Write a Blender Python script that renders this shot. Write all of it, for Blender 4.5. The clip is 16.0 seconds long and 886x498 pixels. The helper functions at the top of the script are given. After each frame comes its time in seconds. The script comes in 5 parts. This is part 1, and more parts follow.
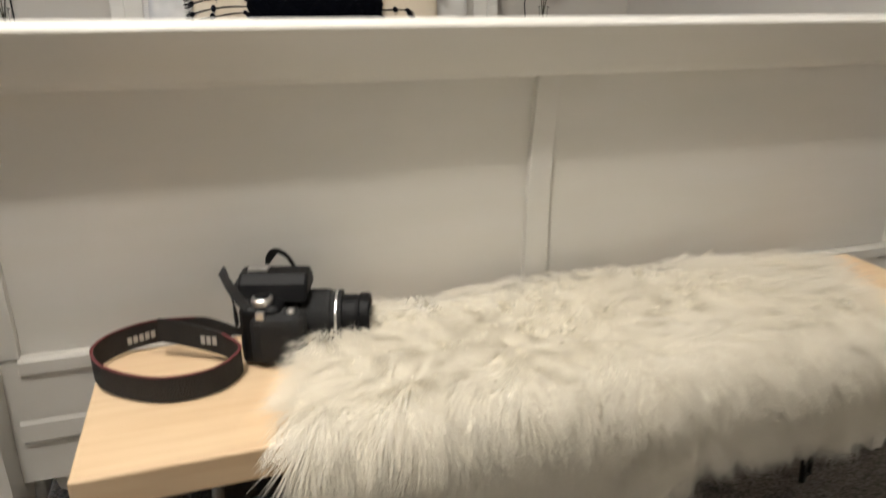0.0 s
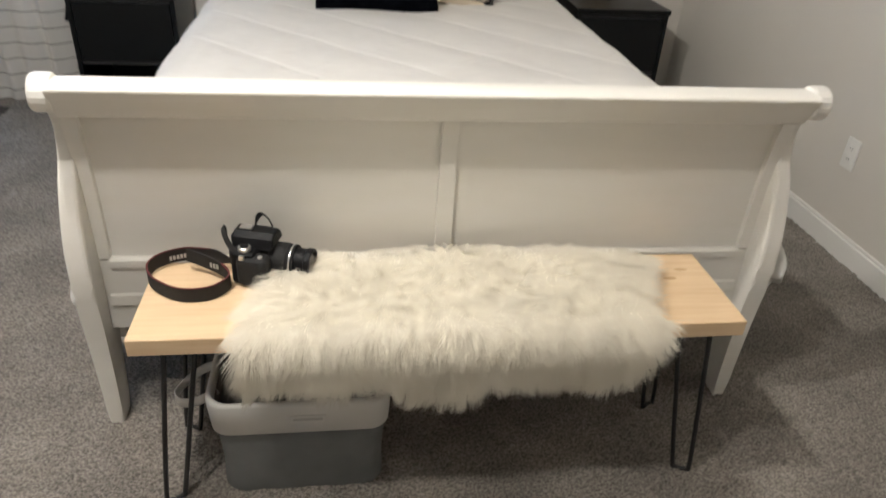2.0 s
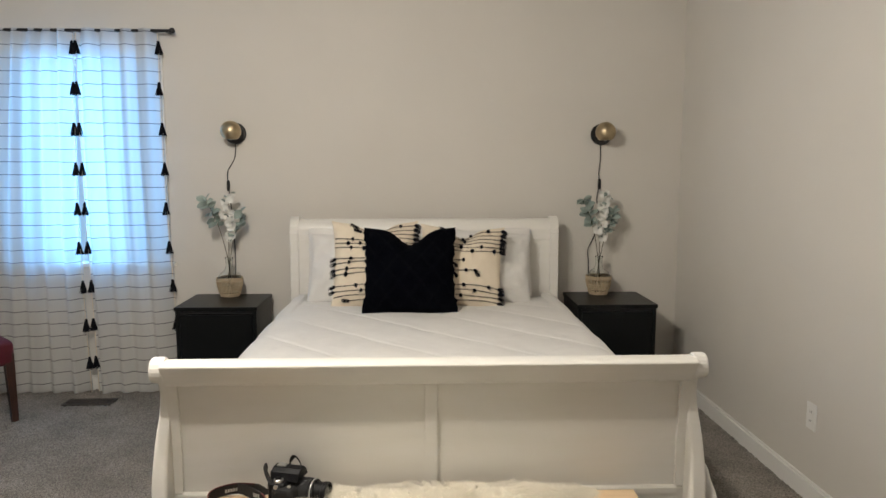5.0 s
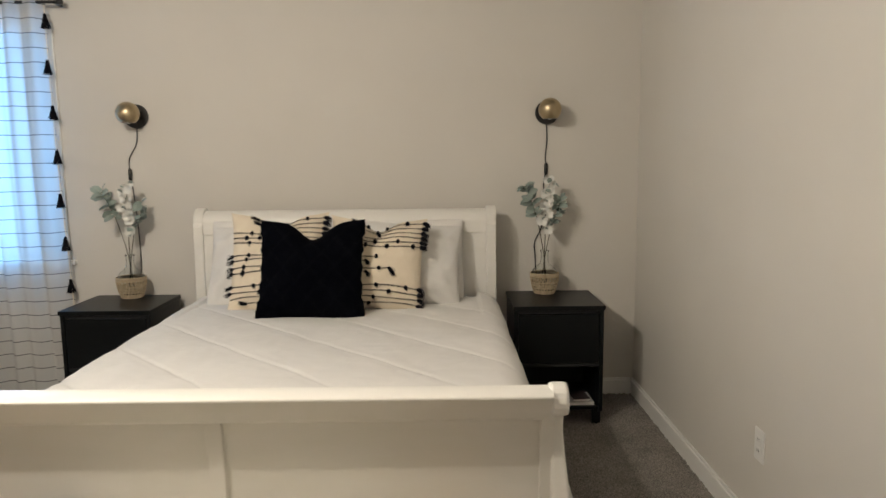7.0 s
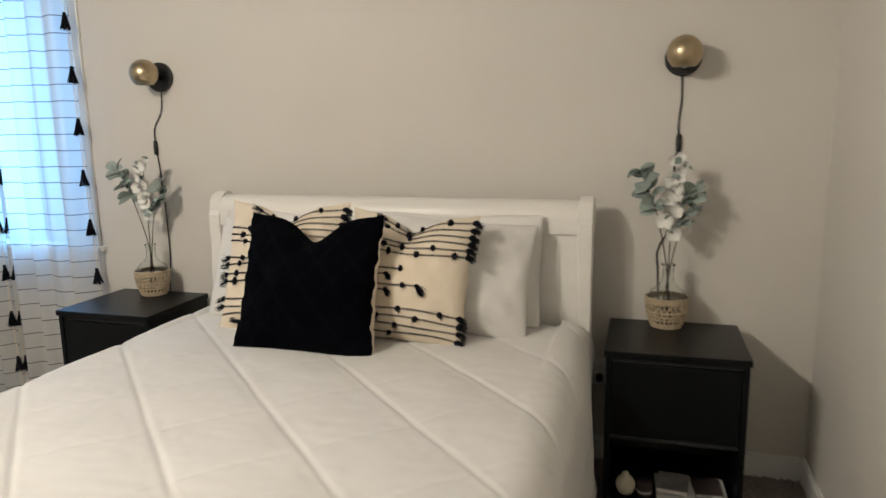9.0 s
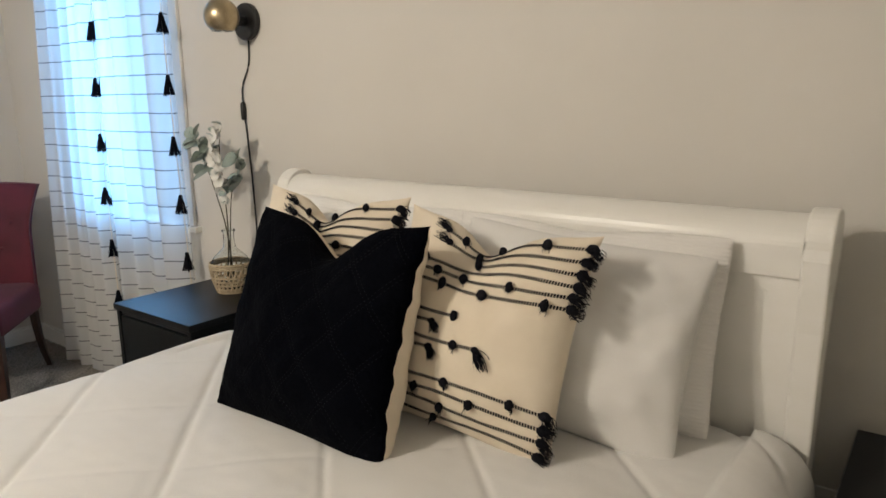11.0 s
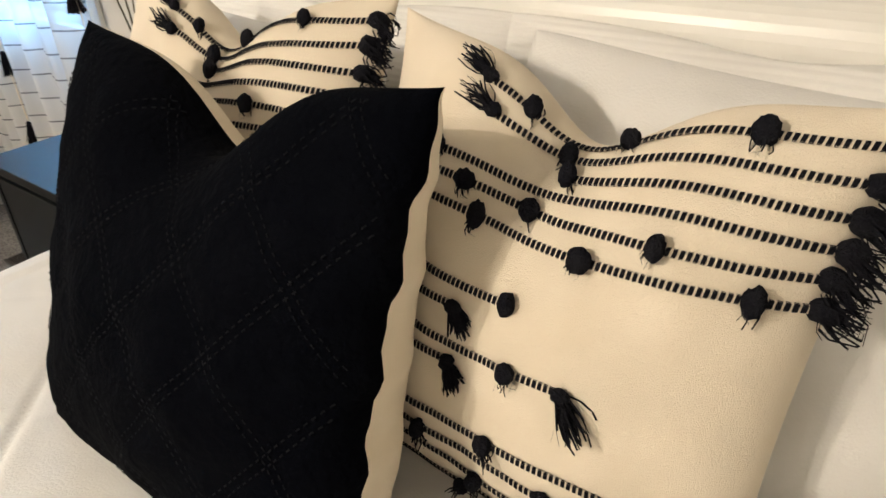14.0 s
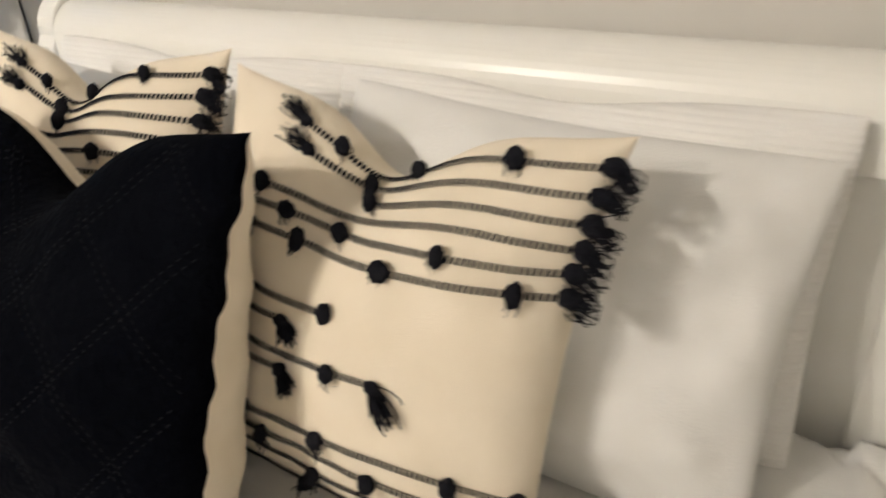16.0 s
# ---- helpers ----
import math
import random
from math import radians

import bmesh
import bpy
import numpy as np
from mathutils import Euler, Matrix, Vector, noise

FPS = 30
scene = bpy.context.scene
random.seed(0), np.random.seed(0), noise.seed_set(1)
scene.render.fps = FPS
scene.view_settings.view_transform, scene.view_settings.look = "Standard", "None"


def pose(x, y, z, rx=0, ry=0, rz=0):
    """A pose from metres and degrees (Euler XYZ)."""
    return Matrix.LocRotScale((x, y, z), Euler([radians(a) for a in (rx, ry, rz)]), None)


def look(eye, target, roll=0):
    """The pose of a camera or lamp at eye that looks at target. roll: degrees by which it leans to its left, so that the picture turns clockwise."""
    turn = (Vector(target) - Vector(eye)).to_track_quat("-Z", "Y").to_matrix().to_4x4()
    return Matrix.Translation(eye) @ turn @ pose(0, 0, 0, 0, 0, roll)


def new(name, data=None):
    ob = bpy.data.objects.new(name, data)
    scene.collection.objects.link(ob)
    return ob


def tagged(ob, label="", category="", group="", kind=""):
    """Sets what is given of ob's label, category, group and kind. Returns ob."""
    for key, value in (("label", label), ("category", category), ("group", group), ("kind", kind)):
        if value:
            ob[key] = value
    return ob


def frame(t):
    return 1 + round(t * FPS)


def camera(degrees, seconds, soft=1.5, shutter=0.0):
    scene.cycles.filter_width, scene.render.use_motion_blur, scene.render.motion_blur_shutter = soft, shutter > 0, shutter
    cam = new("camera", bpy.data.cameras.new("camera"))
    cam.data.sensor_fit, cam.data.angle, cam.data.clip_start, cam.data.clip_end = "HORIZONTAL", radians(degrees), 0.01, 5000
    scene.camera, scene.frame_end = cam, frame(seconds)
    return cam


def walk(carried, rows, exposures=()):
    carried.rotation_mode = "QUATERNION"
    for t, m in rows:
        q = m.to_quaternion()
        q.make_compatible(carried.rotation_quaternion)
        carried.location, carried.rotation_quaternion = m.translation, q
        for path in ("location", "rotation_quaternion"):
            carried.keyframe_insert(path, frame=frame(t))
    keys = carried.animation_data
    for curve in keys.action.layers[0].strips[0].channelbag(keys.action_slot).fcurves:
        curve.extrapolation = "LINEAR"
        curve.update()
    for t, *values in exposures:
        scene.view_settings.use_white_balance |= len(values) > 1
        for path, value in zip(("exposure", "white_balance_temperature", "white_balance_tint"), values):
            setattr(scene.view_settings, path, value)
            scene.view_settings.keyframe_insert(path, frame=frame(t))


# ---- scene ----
cam = camera(64.9, 16.0, shutter=0.5)
PATH = [
    (0, (-0.467, -3.257, 0.905), (0.115, -1.466, 0.231), 0.0),
    (0.5, (-0.415, -3.316, 1.135), (0.127, -1.608, 0.248), 1.2),
    (1, (-0.372, -3.392, 1.208), (0.069, -1.786, 0.101), 4.2),
    (1.5, (-0.313, -3.536, 1.259), (0.057, -1.933, 0.121), 5.6),
    (2, (-0.225, -3.703, 1.31), (0.047, -2.006, 0.287), 3.8),
    (2.5, (-0.093, -3.877, 1.323), (0.063, -2.064, 0.493), 2.0),
    (3, (-0.064, -4.037, 1.366), (0.062, -2.149, 0.72), 1.3),
    (3.5, (-0.08, -4.198, 1.399), (0.024, -2.26, 0.915), 1.0),
    (4, (-0.075, -4.308, 1.423), (0.011, -2.34, 1.078), 0.7),
    (4.2, (-0.068, -4.331, 1.437), (0.012, -2.356, 1.133), 0.5),
    (6.3, (0.258, -4.173, 1.424), (0.314, -2.185, 1.209), -0.6),
    (6.5, (0.351, -4.099, 1.423), (0.398, -2.113, 1.194), -0.7),
    (7, (0.526, -3.85, 1.387), (0.527, -1.867, 1.128), -0.6),
    (7.5, (0.68, -3.598, 1.383), (0.626, -1.619, 1.095), -0.5),
    (8, (0.853, -3.334, 1.403), (0.658, -1.372, 1.065), -0.1),
    (8.5, (0.943, -3.034, 1.385), (0.549, -1.105, 1.032), -0.3),
    (9, (0.99, -2.721, 1.399), (0.443, -0.83, 1.049), -0.8),
    (9.5, (1.08, -2.407, 1.403), (0.297, -0.601, 1.048), -0.5),
    (10, (1.09, -2.124, 1.382), (0.143, -0.401, 1.015), -0.6),
    (10.2, (1.071, -2.02, 1.377), (0.085, -0.318, 1.013), -0.5),
    (12.3, (0.813, -1.127, 1.315), (-0.555, 0.184, 0.674), -1.8),
    (12.5, (0.763, -1.069, 1.313), (-0.593, 0.226, 0.615), -1.8),
    (13, (0.654, -0.97, 1.29), (-0.658, 0.292, 0.46), -2.3),
    (13.5, (0.533, -0.939, 1.268), (-0.673, 0.342, 0.317), -3.1),
    (14, (0.467, -0.939, 1.254), (-0.623, 0.407, 0.254), -2.8),
    (14.5, (0.441, -0.935, 1.248), (-0.568, 0.454, 0.222), -2.1),
    (15, (0.434, -0.934, 1.247), (-0.536, 0.482, 0.219), -2.0),
    (15.5, (0.468, -0.939, 1.256), (-0.478, 0.511, 0.255), -1.9),
    (16, (0.593, -0.978, 1.285), (-0.288, 0.567, 0.371), -1.7),
]
EXPOSURE = [(0, -0.22, 6100, 10), (1, -0.20, 6050, 10), (2, -0.04, 6050, 10), (3, 0.0, 6050, 10), (3.5, -0.14, 6050, 10), (4.2, -0.18, 6150, 10), (6.5, -0.38, 6650, 10), (7, -0.28, 6680, 10), (8, -0.28, 6700, 10), (8.6, -0.17, 6600, 10), (10, -0.10, 6450, 10), (12.5, -0.03, 6900, 10), (13.5, 0.28, 6850, 10), (14.5, 0.46, 6750, 10), (15.5, 0.48, 6500, 10), (16, 0.36, 6350, 10)]
walk(cam, [(t, look(eye, target, roll)) for t, eye, target, roll in PATH], EXPOSURE)

# ---- world, lights ----
world = bpy.data.worlds.new("daylight")
scene.world = world
world.use_nodes = True
wn = world.node_tree
sky = wn.nodes.new("ShaderNodeTexSky")
sky.sky_type, sky.sun_disc, sky.sun_elevation, sky.sun_rotation = "NISHITA", False, radians(35), radians(150)
wn.nodes["Background"].inputs["Strength"].default_value = 0.12
wn.links.new(sky.outputs["Color"], wn.nodes["Background"].inputs["Color"])

# the room's warm ceiling lamp has two bulbs
for bulb_name, watts, spot in (("ceiling_bulb_north", 93, (-0.82, -2.64, 2.38)), ("ceiling_bulb_south", 68, (-0.78, -3.22, 2.38))):
    bulb = bpy.data.lights.new(bulb_name, "POINT")
    bulb.energy, bulb.color, bulb.shadow_soft_size = watts, (1.0, 0.92, 0.79), 0.05
    new(bulb_name, bulb).matrix_world = Matrix.Translation(spot)
# daylight in the window's opening
day = bpy.data.lights.new("window_daylight", "AREA")
day.shape, day.size, day.size_y, day.energy, day.color = "RECTANGLE", 0.52, 1.22, 19, (0.15, 0.48, 1.0)
new("window_daylight", day).matrix_world = pose(-2.131, 0.19, 1.46, -90, 0, 0)

# ---- materials ----
MATS = {}


def material(name, color, rough=0.5, second=None, scale=8.0, detail=4.0, bump=0.0, bump_scale=60.0, metal=0.0, sheen=0.0, per_object=0.0, coat=0.0, stretch=(1, 1, 1), spec=0.5):
    """Principled surface with broad mottling between two colours and fine relief."""
    m = bpy.data.materials.new(name)
    m.use_nodes = True
    n, l = m.node_tree.nodes, m.node_tree.links
    b = n["Principled BSDF"]
    b.inputs["Roughness"].default_value, b.inputs["Metallic"].default_value = rough, metal
    b.inputs["Specular IOR Level"].default_value = spec
    b.inputs["Sheen Weight"].default_value, b.inputs["Coat Weight"].default_value = sheen, coat
    tc = n.new("ShaderNodeTexCoord")
    mp = n.new("ShaderNodeMapping")
    mp.inputs["Scale"].default_value = stretch
    l.new(tc.outputs["Object"], mp.inputs["Vector"])
    tex = n.new("ShaderNodeTexNoise")
    tex.inputs["Scale"].default_value, tex.inputs["Detail"].default_value = scale, detail
    l.new(mp.outputs["Vector"], tex.inputs["Vector"])
    mix = n.new("ShaderNodeMix")
    mix.data_type = "RGBA"
    second = second or tuple(c * 0.93 for c in color)
    mix.inputs["A"].default_value, mix.inputs["B"].default_value = (*color, 1), (*second, 1)
    ramp = n.new("ShaderNodeMapRange")
    ramp.inputs["From Min"].default_value, ramp.inputs["From Max"].default_value = 0.35, 0.65
    l.new(tex.outputs["Fac"], ramp.inputs["Value"])
    l.new(ramp.outputs["Result"], mix.inputs["Factor"])
    out = mix.outputs["Result"]
    if per_object:
        info, hsv = n.new("ShaderNodeObjectInfo"), n.new("ShaderNodeHueSaturation")
        mr = n.new("ShaderNodeMapRange")
        mr.inputs["To Min"].default_value, mr.inputs["To Max"].default_value = 1 - per_object, 1 + per_object
        l.new(info.outputs["Random"], mr.inputs["Value"])
        l.new(mr.outputs["Result"], hsv.inputs["Value"])
        l.new(out, hsv.inputs["Color"])
        out = hsv.outputs["Color"]
    l.new(out, b.inputs["Base Color"])
    if bump:
        fine, bp = n.new("ShaderNodeTexNoise"), n.new("ShaderNodeBump")
        fine.inputs["Scale"].default_value, fine.inputs["Detail"].default_value = bump_scale, 3
        l.new(mp.outputs["Vector"], fine.inputs["Vector"])
        bp.inputs["Strength"].default_value, bp.inputs["Distance"].default_value = bump, 0.01
        l.new(fine.outputs["Fac"], bp.inputs["Height"])
        l.new(bp.outputs["Normal"], b.inputs["Normal"])
    MATS[name] = m
    return m


wall_paint = material("wall_paint", (0.66, 0.63, 0.582), 0.85, (0.64, 0.61, 0.563), 1.5, bump=0.06, bump_scale=180)
# ceiling is out of view; its colour is darkened to cut bounced lamp light
low_bounce_ceiling = material("low_bounce_ceiling", (0.54, 0.52, 0.49), 0.9, None, 2, bump=0.1, bump_scale=120)
trim_paint = material("trim_paint", (0.80, 0.79, 0.77), 0.35, (0.78, 0.77, 0.74), 3)
bed_paint = material("bed_paint", (0.80, 0.78, 0.74), 0.34, (0.78, 0.76, 0.71), 4, bump=0.02, bump_scale=40, stretch=(1, 6, 6))
carpet_mat = material("carpet_pile", (0.345, 0.31, 0.275), 1.0, (0.13, 0.115, 0.102), 150, 5, bump=0.7, bump_scale=300, sheen=0.1, spec=0.1)
# broad patches where the pile lies another way
cn, cl = carpet_mat.node_tree.nodes, carpet_mat.node_tree.links
patch, span, shade = cn.new("ShaderNodeTexNoise"), cn.new("ShaderNodeMapRange"), cn.new("ShaderNodeHueSaturation")
patch.inputs["Scale"].default_value, patch.inputs["Detail"].default_value = 4.5, 3
span.inputs["From Min"].default_value, span.inputs["From Max"].default_value = 0.35, 0.65
span.inputs["To Min"].default_value, span.inputs["To Max"].default_value = 0.80, 1.12
cl.new(cn["Texture Coordinate"].outputs["Object"], patch.inputs["Vector"])
cl.new(patch.outputs["Fac"], span.inputs["Value"])
cl.new(span.outputs["Result"], shade.inputs["Value"])
cl.new(cn["Principled BSDF"].inputs["Base Color"].links[0].from_socket, shade.inputs["Color"])
cl.new(shade.outputs["Color"], cn["Principled BSDF"].inputs["Base Color"])
black_wood = material("black_lacquer", (0.0014, 0.0024, 0.0032), 0.36, (0.0024, 0.0032, 0.0038), 10, bump=0.05, bump_scale=30, stretch=(1, 12, 12), spec=0.26)
pine = material("pale_pine", (0.70, 0.53, 0.34), 0.5, (0.64, 0.46, 0.28), 5, 6, bump=0.04, bump_scale=40, stretch=(1, 14, 14))
black_steel = material("black_steel", (0.012, 0.012, 0.013), 0.42, None, 20)
white_cotton = material("white_cotton", (0.72, 0.705, 0.68), 0.9, (0.69, 0.675, 0.65), 6, bump=0.12, bump_scale=350, sheen=0.2)
cream_linen = material("cream_linen", (0.78, 0.685, 0.55), 0.95, (0.73, 0.635, 0.50), 14, bump=0.3, bump_scale=900, sheen=0.1)
black_velvet = material("black_velvet", (0.0010, 0.0013, 0.0026), 1.0, (0.0019, 0.0023, 0.0038), 7, bump=0.5, bump_scale=90, spec=0.02, sheen=0.006)


# ---- mesh helpers ----
def thing(name, at, label, category, group="", kind=""):
    ob = new(name)
    ob.empty_display_size = 0.05
    ob.matrix_basis = Matrix.Translation(at)
    return tagged(ob, label, category, group, kind)


def part(name, bm, mat, parent=None, label="", smooth=False):
    """Links a bmesh, in world coordinates, as one mesh object under a thing or a part."""
    me = bpy.data.meshes.new(name)
    bmesh.ops.recalc_face_normals(bm, faces=bm.faces)
    bm.to_mesh(me)
    bm.free()
    me.materials.append(mat)
    if smooth:
        me.shade_smooth()
    ob = new(name, me)
    if parent:
        ob.parent = parent
        if parent.type == "EMPTY":
            ob.matrix_parent_inverse = parent.matrix_basis.inverted()
    return tagged(ob, label)


def rawpart(name, verts, faces, mat, parent=None, label="", smooth=True):
    me = bpy.data.meshes.new(name)
    me.from_pydata(verts, [], faces)
    me.materials.append(mat)
    if smooth:
        me.shade_smooth()
    ob = new(name, me)
    if parent:
        ob.parent = parent
        if parent.type == "EMPTY":
            ob.matrix_parent_inverse = parent.matrix_basis.inverted()
    return tagged(ob, label)


def box(x0, x1, y0, y1, z0, z1, bevel=0.0, segs=2, bm=None):
    b = bmesh.new()
    bmesh.ops.create_cube(b, size=1, matrix=Matrix.LocRotScale(((x0 + x1) / 2, (y0 + y1) / 2, (z0 + z1) / 2), None, (x1 - x0, y1 - y0, z1 - z0)))
    if bevel:
        bmesh.ops.bevel(b, geom=list(b.edges), offset=bevel, segments=segs, affect="EDGES", profile=0.5)
    if bm is None:
        return b
    join(bm, b)
    return bm


def join(bm, other, m=None):
    me = bpy.data.meshes.new("tmp")
    other.to_mesh(me)
    other.free()
    if m is not None:
        me.transform(m)
    bm.from_mesh(me)
    bpy.data.meshes.remove(me)
    return bm


def prism(profile, x0, x1, bevel=0.0):
    """A closed outline of (y, z) swept along x."""
    b = bmesh.new()
    face = b.faces.new([b.verts.new((x0, y, z)) for y, z in profile])
    got = bmesh.ops.extrude_face_region(b, geom=[face])
    for v in got["geom"]:
        if isinstance(v, bmesh.types.BMVert):
            v.co.x = x1
    if bevel:
        caps = [f for f in b.faces if len(f.verts) > 4]
        bmesh.ops.bevel(b, geom=list({e for f in caps for e in f.edges}), offset=bevel, segments=2 if bevel < 0.01 else 4, affect="EDGES", profile=0.5)
    return b


def lathe(profile, at, n=24, axis="z"):
    """A turned solid: (radius, height) pairs about an axis through at."""
    b = bmesh.new()
    rings = []
    for r, h in profile:
        ring = []
        for k in range(n):
            a = 2 * math.pi * k / n
            p = Vector((r * math.cos(a), r * math.sin(a), h))
            if axis == "x":
                p = Vector((p.z, p.x, p.y))
            elif axis == "y":
                p = Vector((p.x, p.z, p.y))
            ring.append(b.verts.new(p + Vector(at)))
        rings.append(ring)
    for a, c in zip(rings, rings[1:]):
        for k in range(n):
            b.faces.new((a[k], a[(k + 1) % n], c[(k + 1) % n], c[k]))
    b.faces.new(rings[0][::-1])
    b.faces.new(rings[-1])
    return b


def smoothed(points, steps=6):
    """Catmull-Rom through the points."""
    p = [Vector(q) for q in points]
    p = [2 * p[0] - p[1]] + p + [2 * p[-1] - p[-2]]
    out = []
    for a, b, c, d in zip(p, p[1:], p[2:], p[3:]):
        for k in range(steps):
            t = k / steps
            out.append(0.5 * (2 * b + (c - a) * t + (2 * a - 5 * b + 4 * c - d) * t * t + (3 * b - a - 3 * c + d) * t ** 3))
    return out + [p[-2]]


def tube(points, radius, n=8, taper=None, bm=None):
    """A round rod along points."""
    b = bm or bmesh.new()
    rings = []
    pts = [Vector(q) for q in points]
    side = Vector((0.31, 0.17, 0.93))
    for k, p in enumerate(pts):
        d = (pts[min(k + 1, len(pts) - 1)] - pts[max(k - 1, 0)]).normalized()
        u = d.cross(side).normalized() if abs(d.dot(side.normalized())) < 0.98 else d.orthogonal().normalized()
        w = d.cross(u)
        r = radius if taper is None else radius + (taper - radius) * k / (len(pts) - 1)
        rings.append([b.verts.new(p + r * (math.cos(2 * math.pi * i / n) * u + math.sin(2 * math.pi * i / n) * w)) for i in range(n)])
    for a, c in zip(rings, rings[1:]):
        for i in range(n):
            b.faces.new((a[i], a[(i + 1) % n], c[(i + 1) % n], c[i]))
    b.faces.new(rings[0][::-1])
    b.faces.new(rings[-1])
    return b


# ---- the room ----
WALL_N, WALL_E, WALL_W, WALL_S, TOP = 0.105, 1.635, -3.2, -6.6, 2.62
WX0, WX1, WZ0, WZ1 = -2.63, -1.655, 0.83, 2.09
PX0, PX1 = -2.40, -1.862
floor = tagged(part("floor", box(WALL_W - 0.1, WALL_E + 0.1, WALL_S - 0.1, WALL_N + 0.1, -0.12, 0), carpet_mat), "grey-brown cut-pile carpet floor", "floor", kind="structure")
tagged(part("ceiling", box(WALL_W - 0.1, WALL_E + 0.1, WALL_S - 0.1, WALL_N + 0.1, TOP, TOP + 0.1), low_bounce_ceiling), "plain ceiling out of view, greyed to weaken bounced light", "ceiling", kind="structure")


def carpet():
    """Cut pile: an uneven surface of small tufts over the floor."""
    rng = np.random.default_rng(8)
    step = 0.0095
    xs, ys = np.arange(WALL_W + 0.012, WALL_E - 0.012, step), np.arange(-3.75, WALL_N - 0.012, step)
    gx, gy = np.meshgrid(xs, ys)
    gx = gx + rng.uniform(-0.35, 0.35, gx.shape) * step
    gy = gy + rng.uniform(-0.35, 0.35, gy.shape) * step
    gz = 0.002 + 0.011 * rng.random(gx.shape)
    n, m = gx.shape
    co = np.stack([gx, gy, gz], -1).reshape(-1, 3)
    k = (np.arange(n - 1)[:, None] * m + np.arange(m - 1)[None]).reshape(-1)
    quads = np.stack([k, k + 1, k + m + 1, k + m], -1)
    me = bpy.data.meshes.new("pile")
    me.from_pydata(co.tolist(), [], quads.tolist())
    me.materials.append(carpet_mat)
    me.shade_smooth()
    ob = new("pile", me)
    ob.parent = floor
    tagged(ob, "short uneven cut pile", kind="stuff")


carpet()
bm = bmesh.new()
box(WALL_W - 0.12, WX0, WALL_N, WALL_N + 0.14, 0, TOP, bm=bm)
box(WX1, WALL_E + 0.12, WALL_N, WALL_N + 0.14, 0, TOP, bm=bm)
box(WX0, WX1, WALL_N, WALL_N + 0.14, 0, WZ0, bm=bm)
box(WX0, WX1, WALL_N, WALL_N + 0.14, WZ1, TOP, bm=bm)
tagged(part("wall_north", bm, wall_paint), "warm off-white painted wall behind the headboard", "wall", kind="structure")
tagged(part("wall_east", box(WALL_E, WALL_E + 0.12, WALL_S, WALL_N, 0, TOP), wall_paint), "plain off-white painted side wall", "wall", kind="structure")
tagged(part("wall_west", box(WALL_W - 0.12, WALL_W, WALL_S, WALL_N, 0, TOP), wall_paint), "plain off-white painted wall beyond the chair", "wall", kind="structure")
tagged(part("wall_south", box(WALL_W - 0.12, WALL_E + 0.12, WALL_S - 0.12, WALL_S, 0, TOP), wall_paint), "plain off-white painted wall", "wall", kind="structure")


def skirting(name, x0, x1, y0, y1):
    b = box(x0, x1, y0, y1, 0, 0.088, 0.003)
    tx, ty = (x1 - x0), (y1 - y0)
    if tx > ty:
        box(x0, x1, y0 + 0.006, y1, 0.088, 0.102, 0.004, bm=b)
    elif x1 > 0:
        box(x0 + 0.006, x1, y0, y1, 0.088, 0.102, 0.004, bm=b)
    else:
        box(x0, x1 - 0.006, y0, y1, 0.088, 0.102, 0.004, bm=b)
    tagged(part(name, b, trim_paint), "white painted baseboard along the wall", "baseboard", kind="structure")


skirting("baseboard_north", WALL_W + 0.016, WALL_E - 0.016, WALL_N - 0.016, WALL_N - 0.001)
skirting("baseboard_east", WALL_E - 0.016, WALL_E - 0.001, WALL_S, WALL_N - 0.001)
skirting("baseboard_west", WALL_W + 0.001, WALL_W + 0.016, WALL_S, WALL_N - 0.001)

# ---- the bed ----
BED = thing("sleigh_bed", (0, -1.2, 0), "white painted wooden sleigh bed with rolled headboard and footboard", "bed")


def foot_face(z):
    return -2.312 - (0.030 * ((z - 0.58) / 0.26) ** 2 if z > 0.58 else 0.0)


def head_face(z):
    return -0.118 + (0.018 * ((z - 0.75) / 0.3) ** 2 if z > 0.75 else 0.0)


def board(face, z0, z1, depth, into, n=10):
    """Outline of a curved board whose front follows face, set back by depth; into: the way to its back."""
    zs = [z0 + (z1 - z0) * k / n for k in range(n + 1)]
    return [(face(z) + into * depth[0], z) for z in zs] + [(face(z) + into * depth[1], z) for z in reversed(zs)]


def roll(cy, cz, r, n=20, flat=1.0):
    return [(cy + r * math.cos(2 * math.pi * k / n), cz + flat * r * math.sin(2 * math.pi * k / n)) for k in range(n)]


foot = part("footboard", prism(board(foot_face, 0.30, 0.83, (0.014, 0.034), 1), -0.779, 0.779), bed_paint, BED, smooth=False)
part("bottom_rail", prism(board(foot_face, 0.27, 0.455, (0.0, 0.036), 1, 3), -0.776, 0.776, 0.003), bed_paint, foot)
part("bead", prism([(-2.316, 0.334), (-2.319, 0.338), (-2.319, 0.364), (-2.316, 0.370)], -0.76, 0.76), bed_paint, foot)
part("ledge", prism([(-2.312, 0.436), (-2.318, 0.439), (-2.318, 0.456), (-2.312, 0.460), (-2.300, 0.460), (-2.300, 0.436)], -0.748, 0.748, 0.001), bed_paint, foot)
part("top_rail", prism([(-2.318, 0.802), (-2.360, 0.806), (-2.373, 0.812), (-2.379, 0.818), (-2.3945, 0.844), (-2.412, 0.872), (-2.330, 0.872), (-2.296, 0.840), (-2.290, 0.800)], -0.762, 0.762), bed_paint, foot, smooth=False)
part("rolled_cap", prism(roll(-2.372, 0.8745, 0.040, 24, 0.25), -0.762, 0.762), bed_paint, foot)
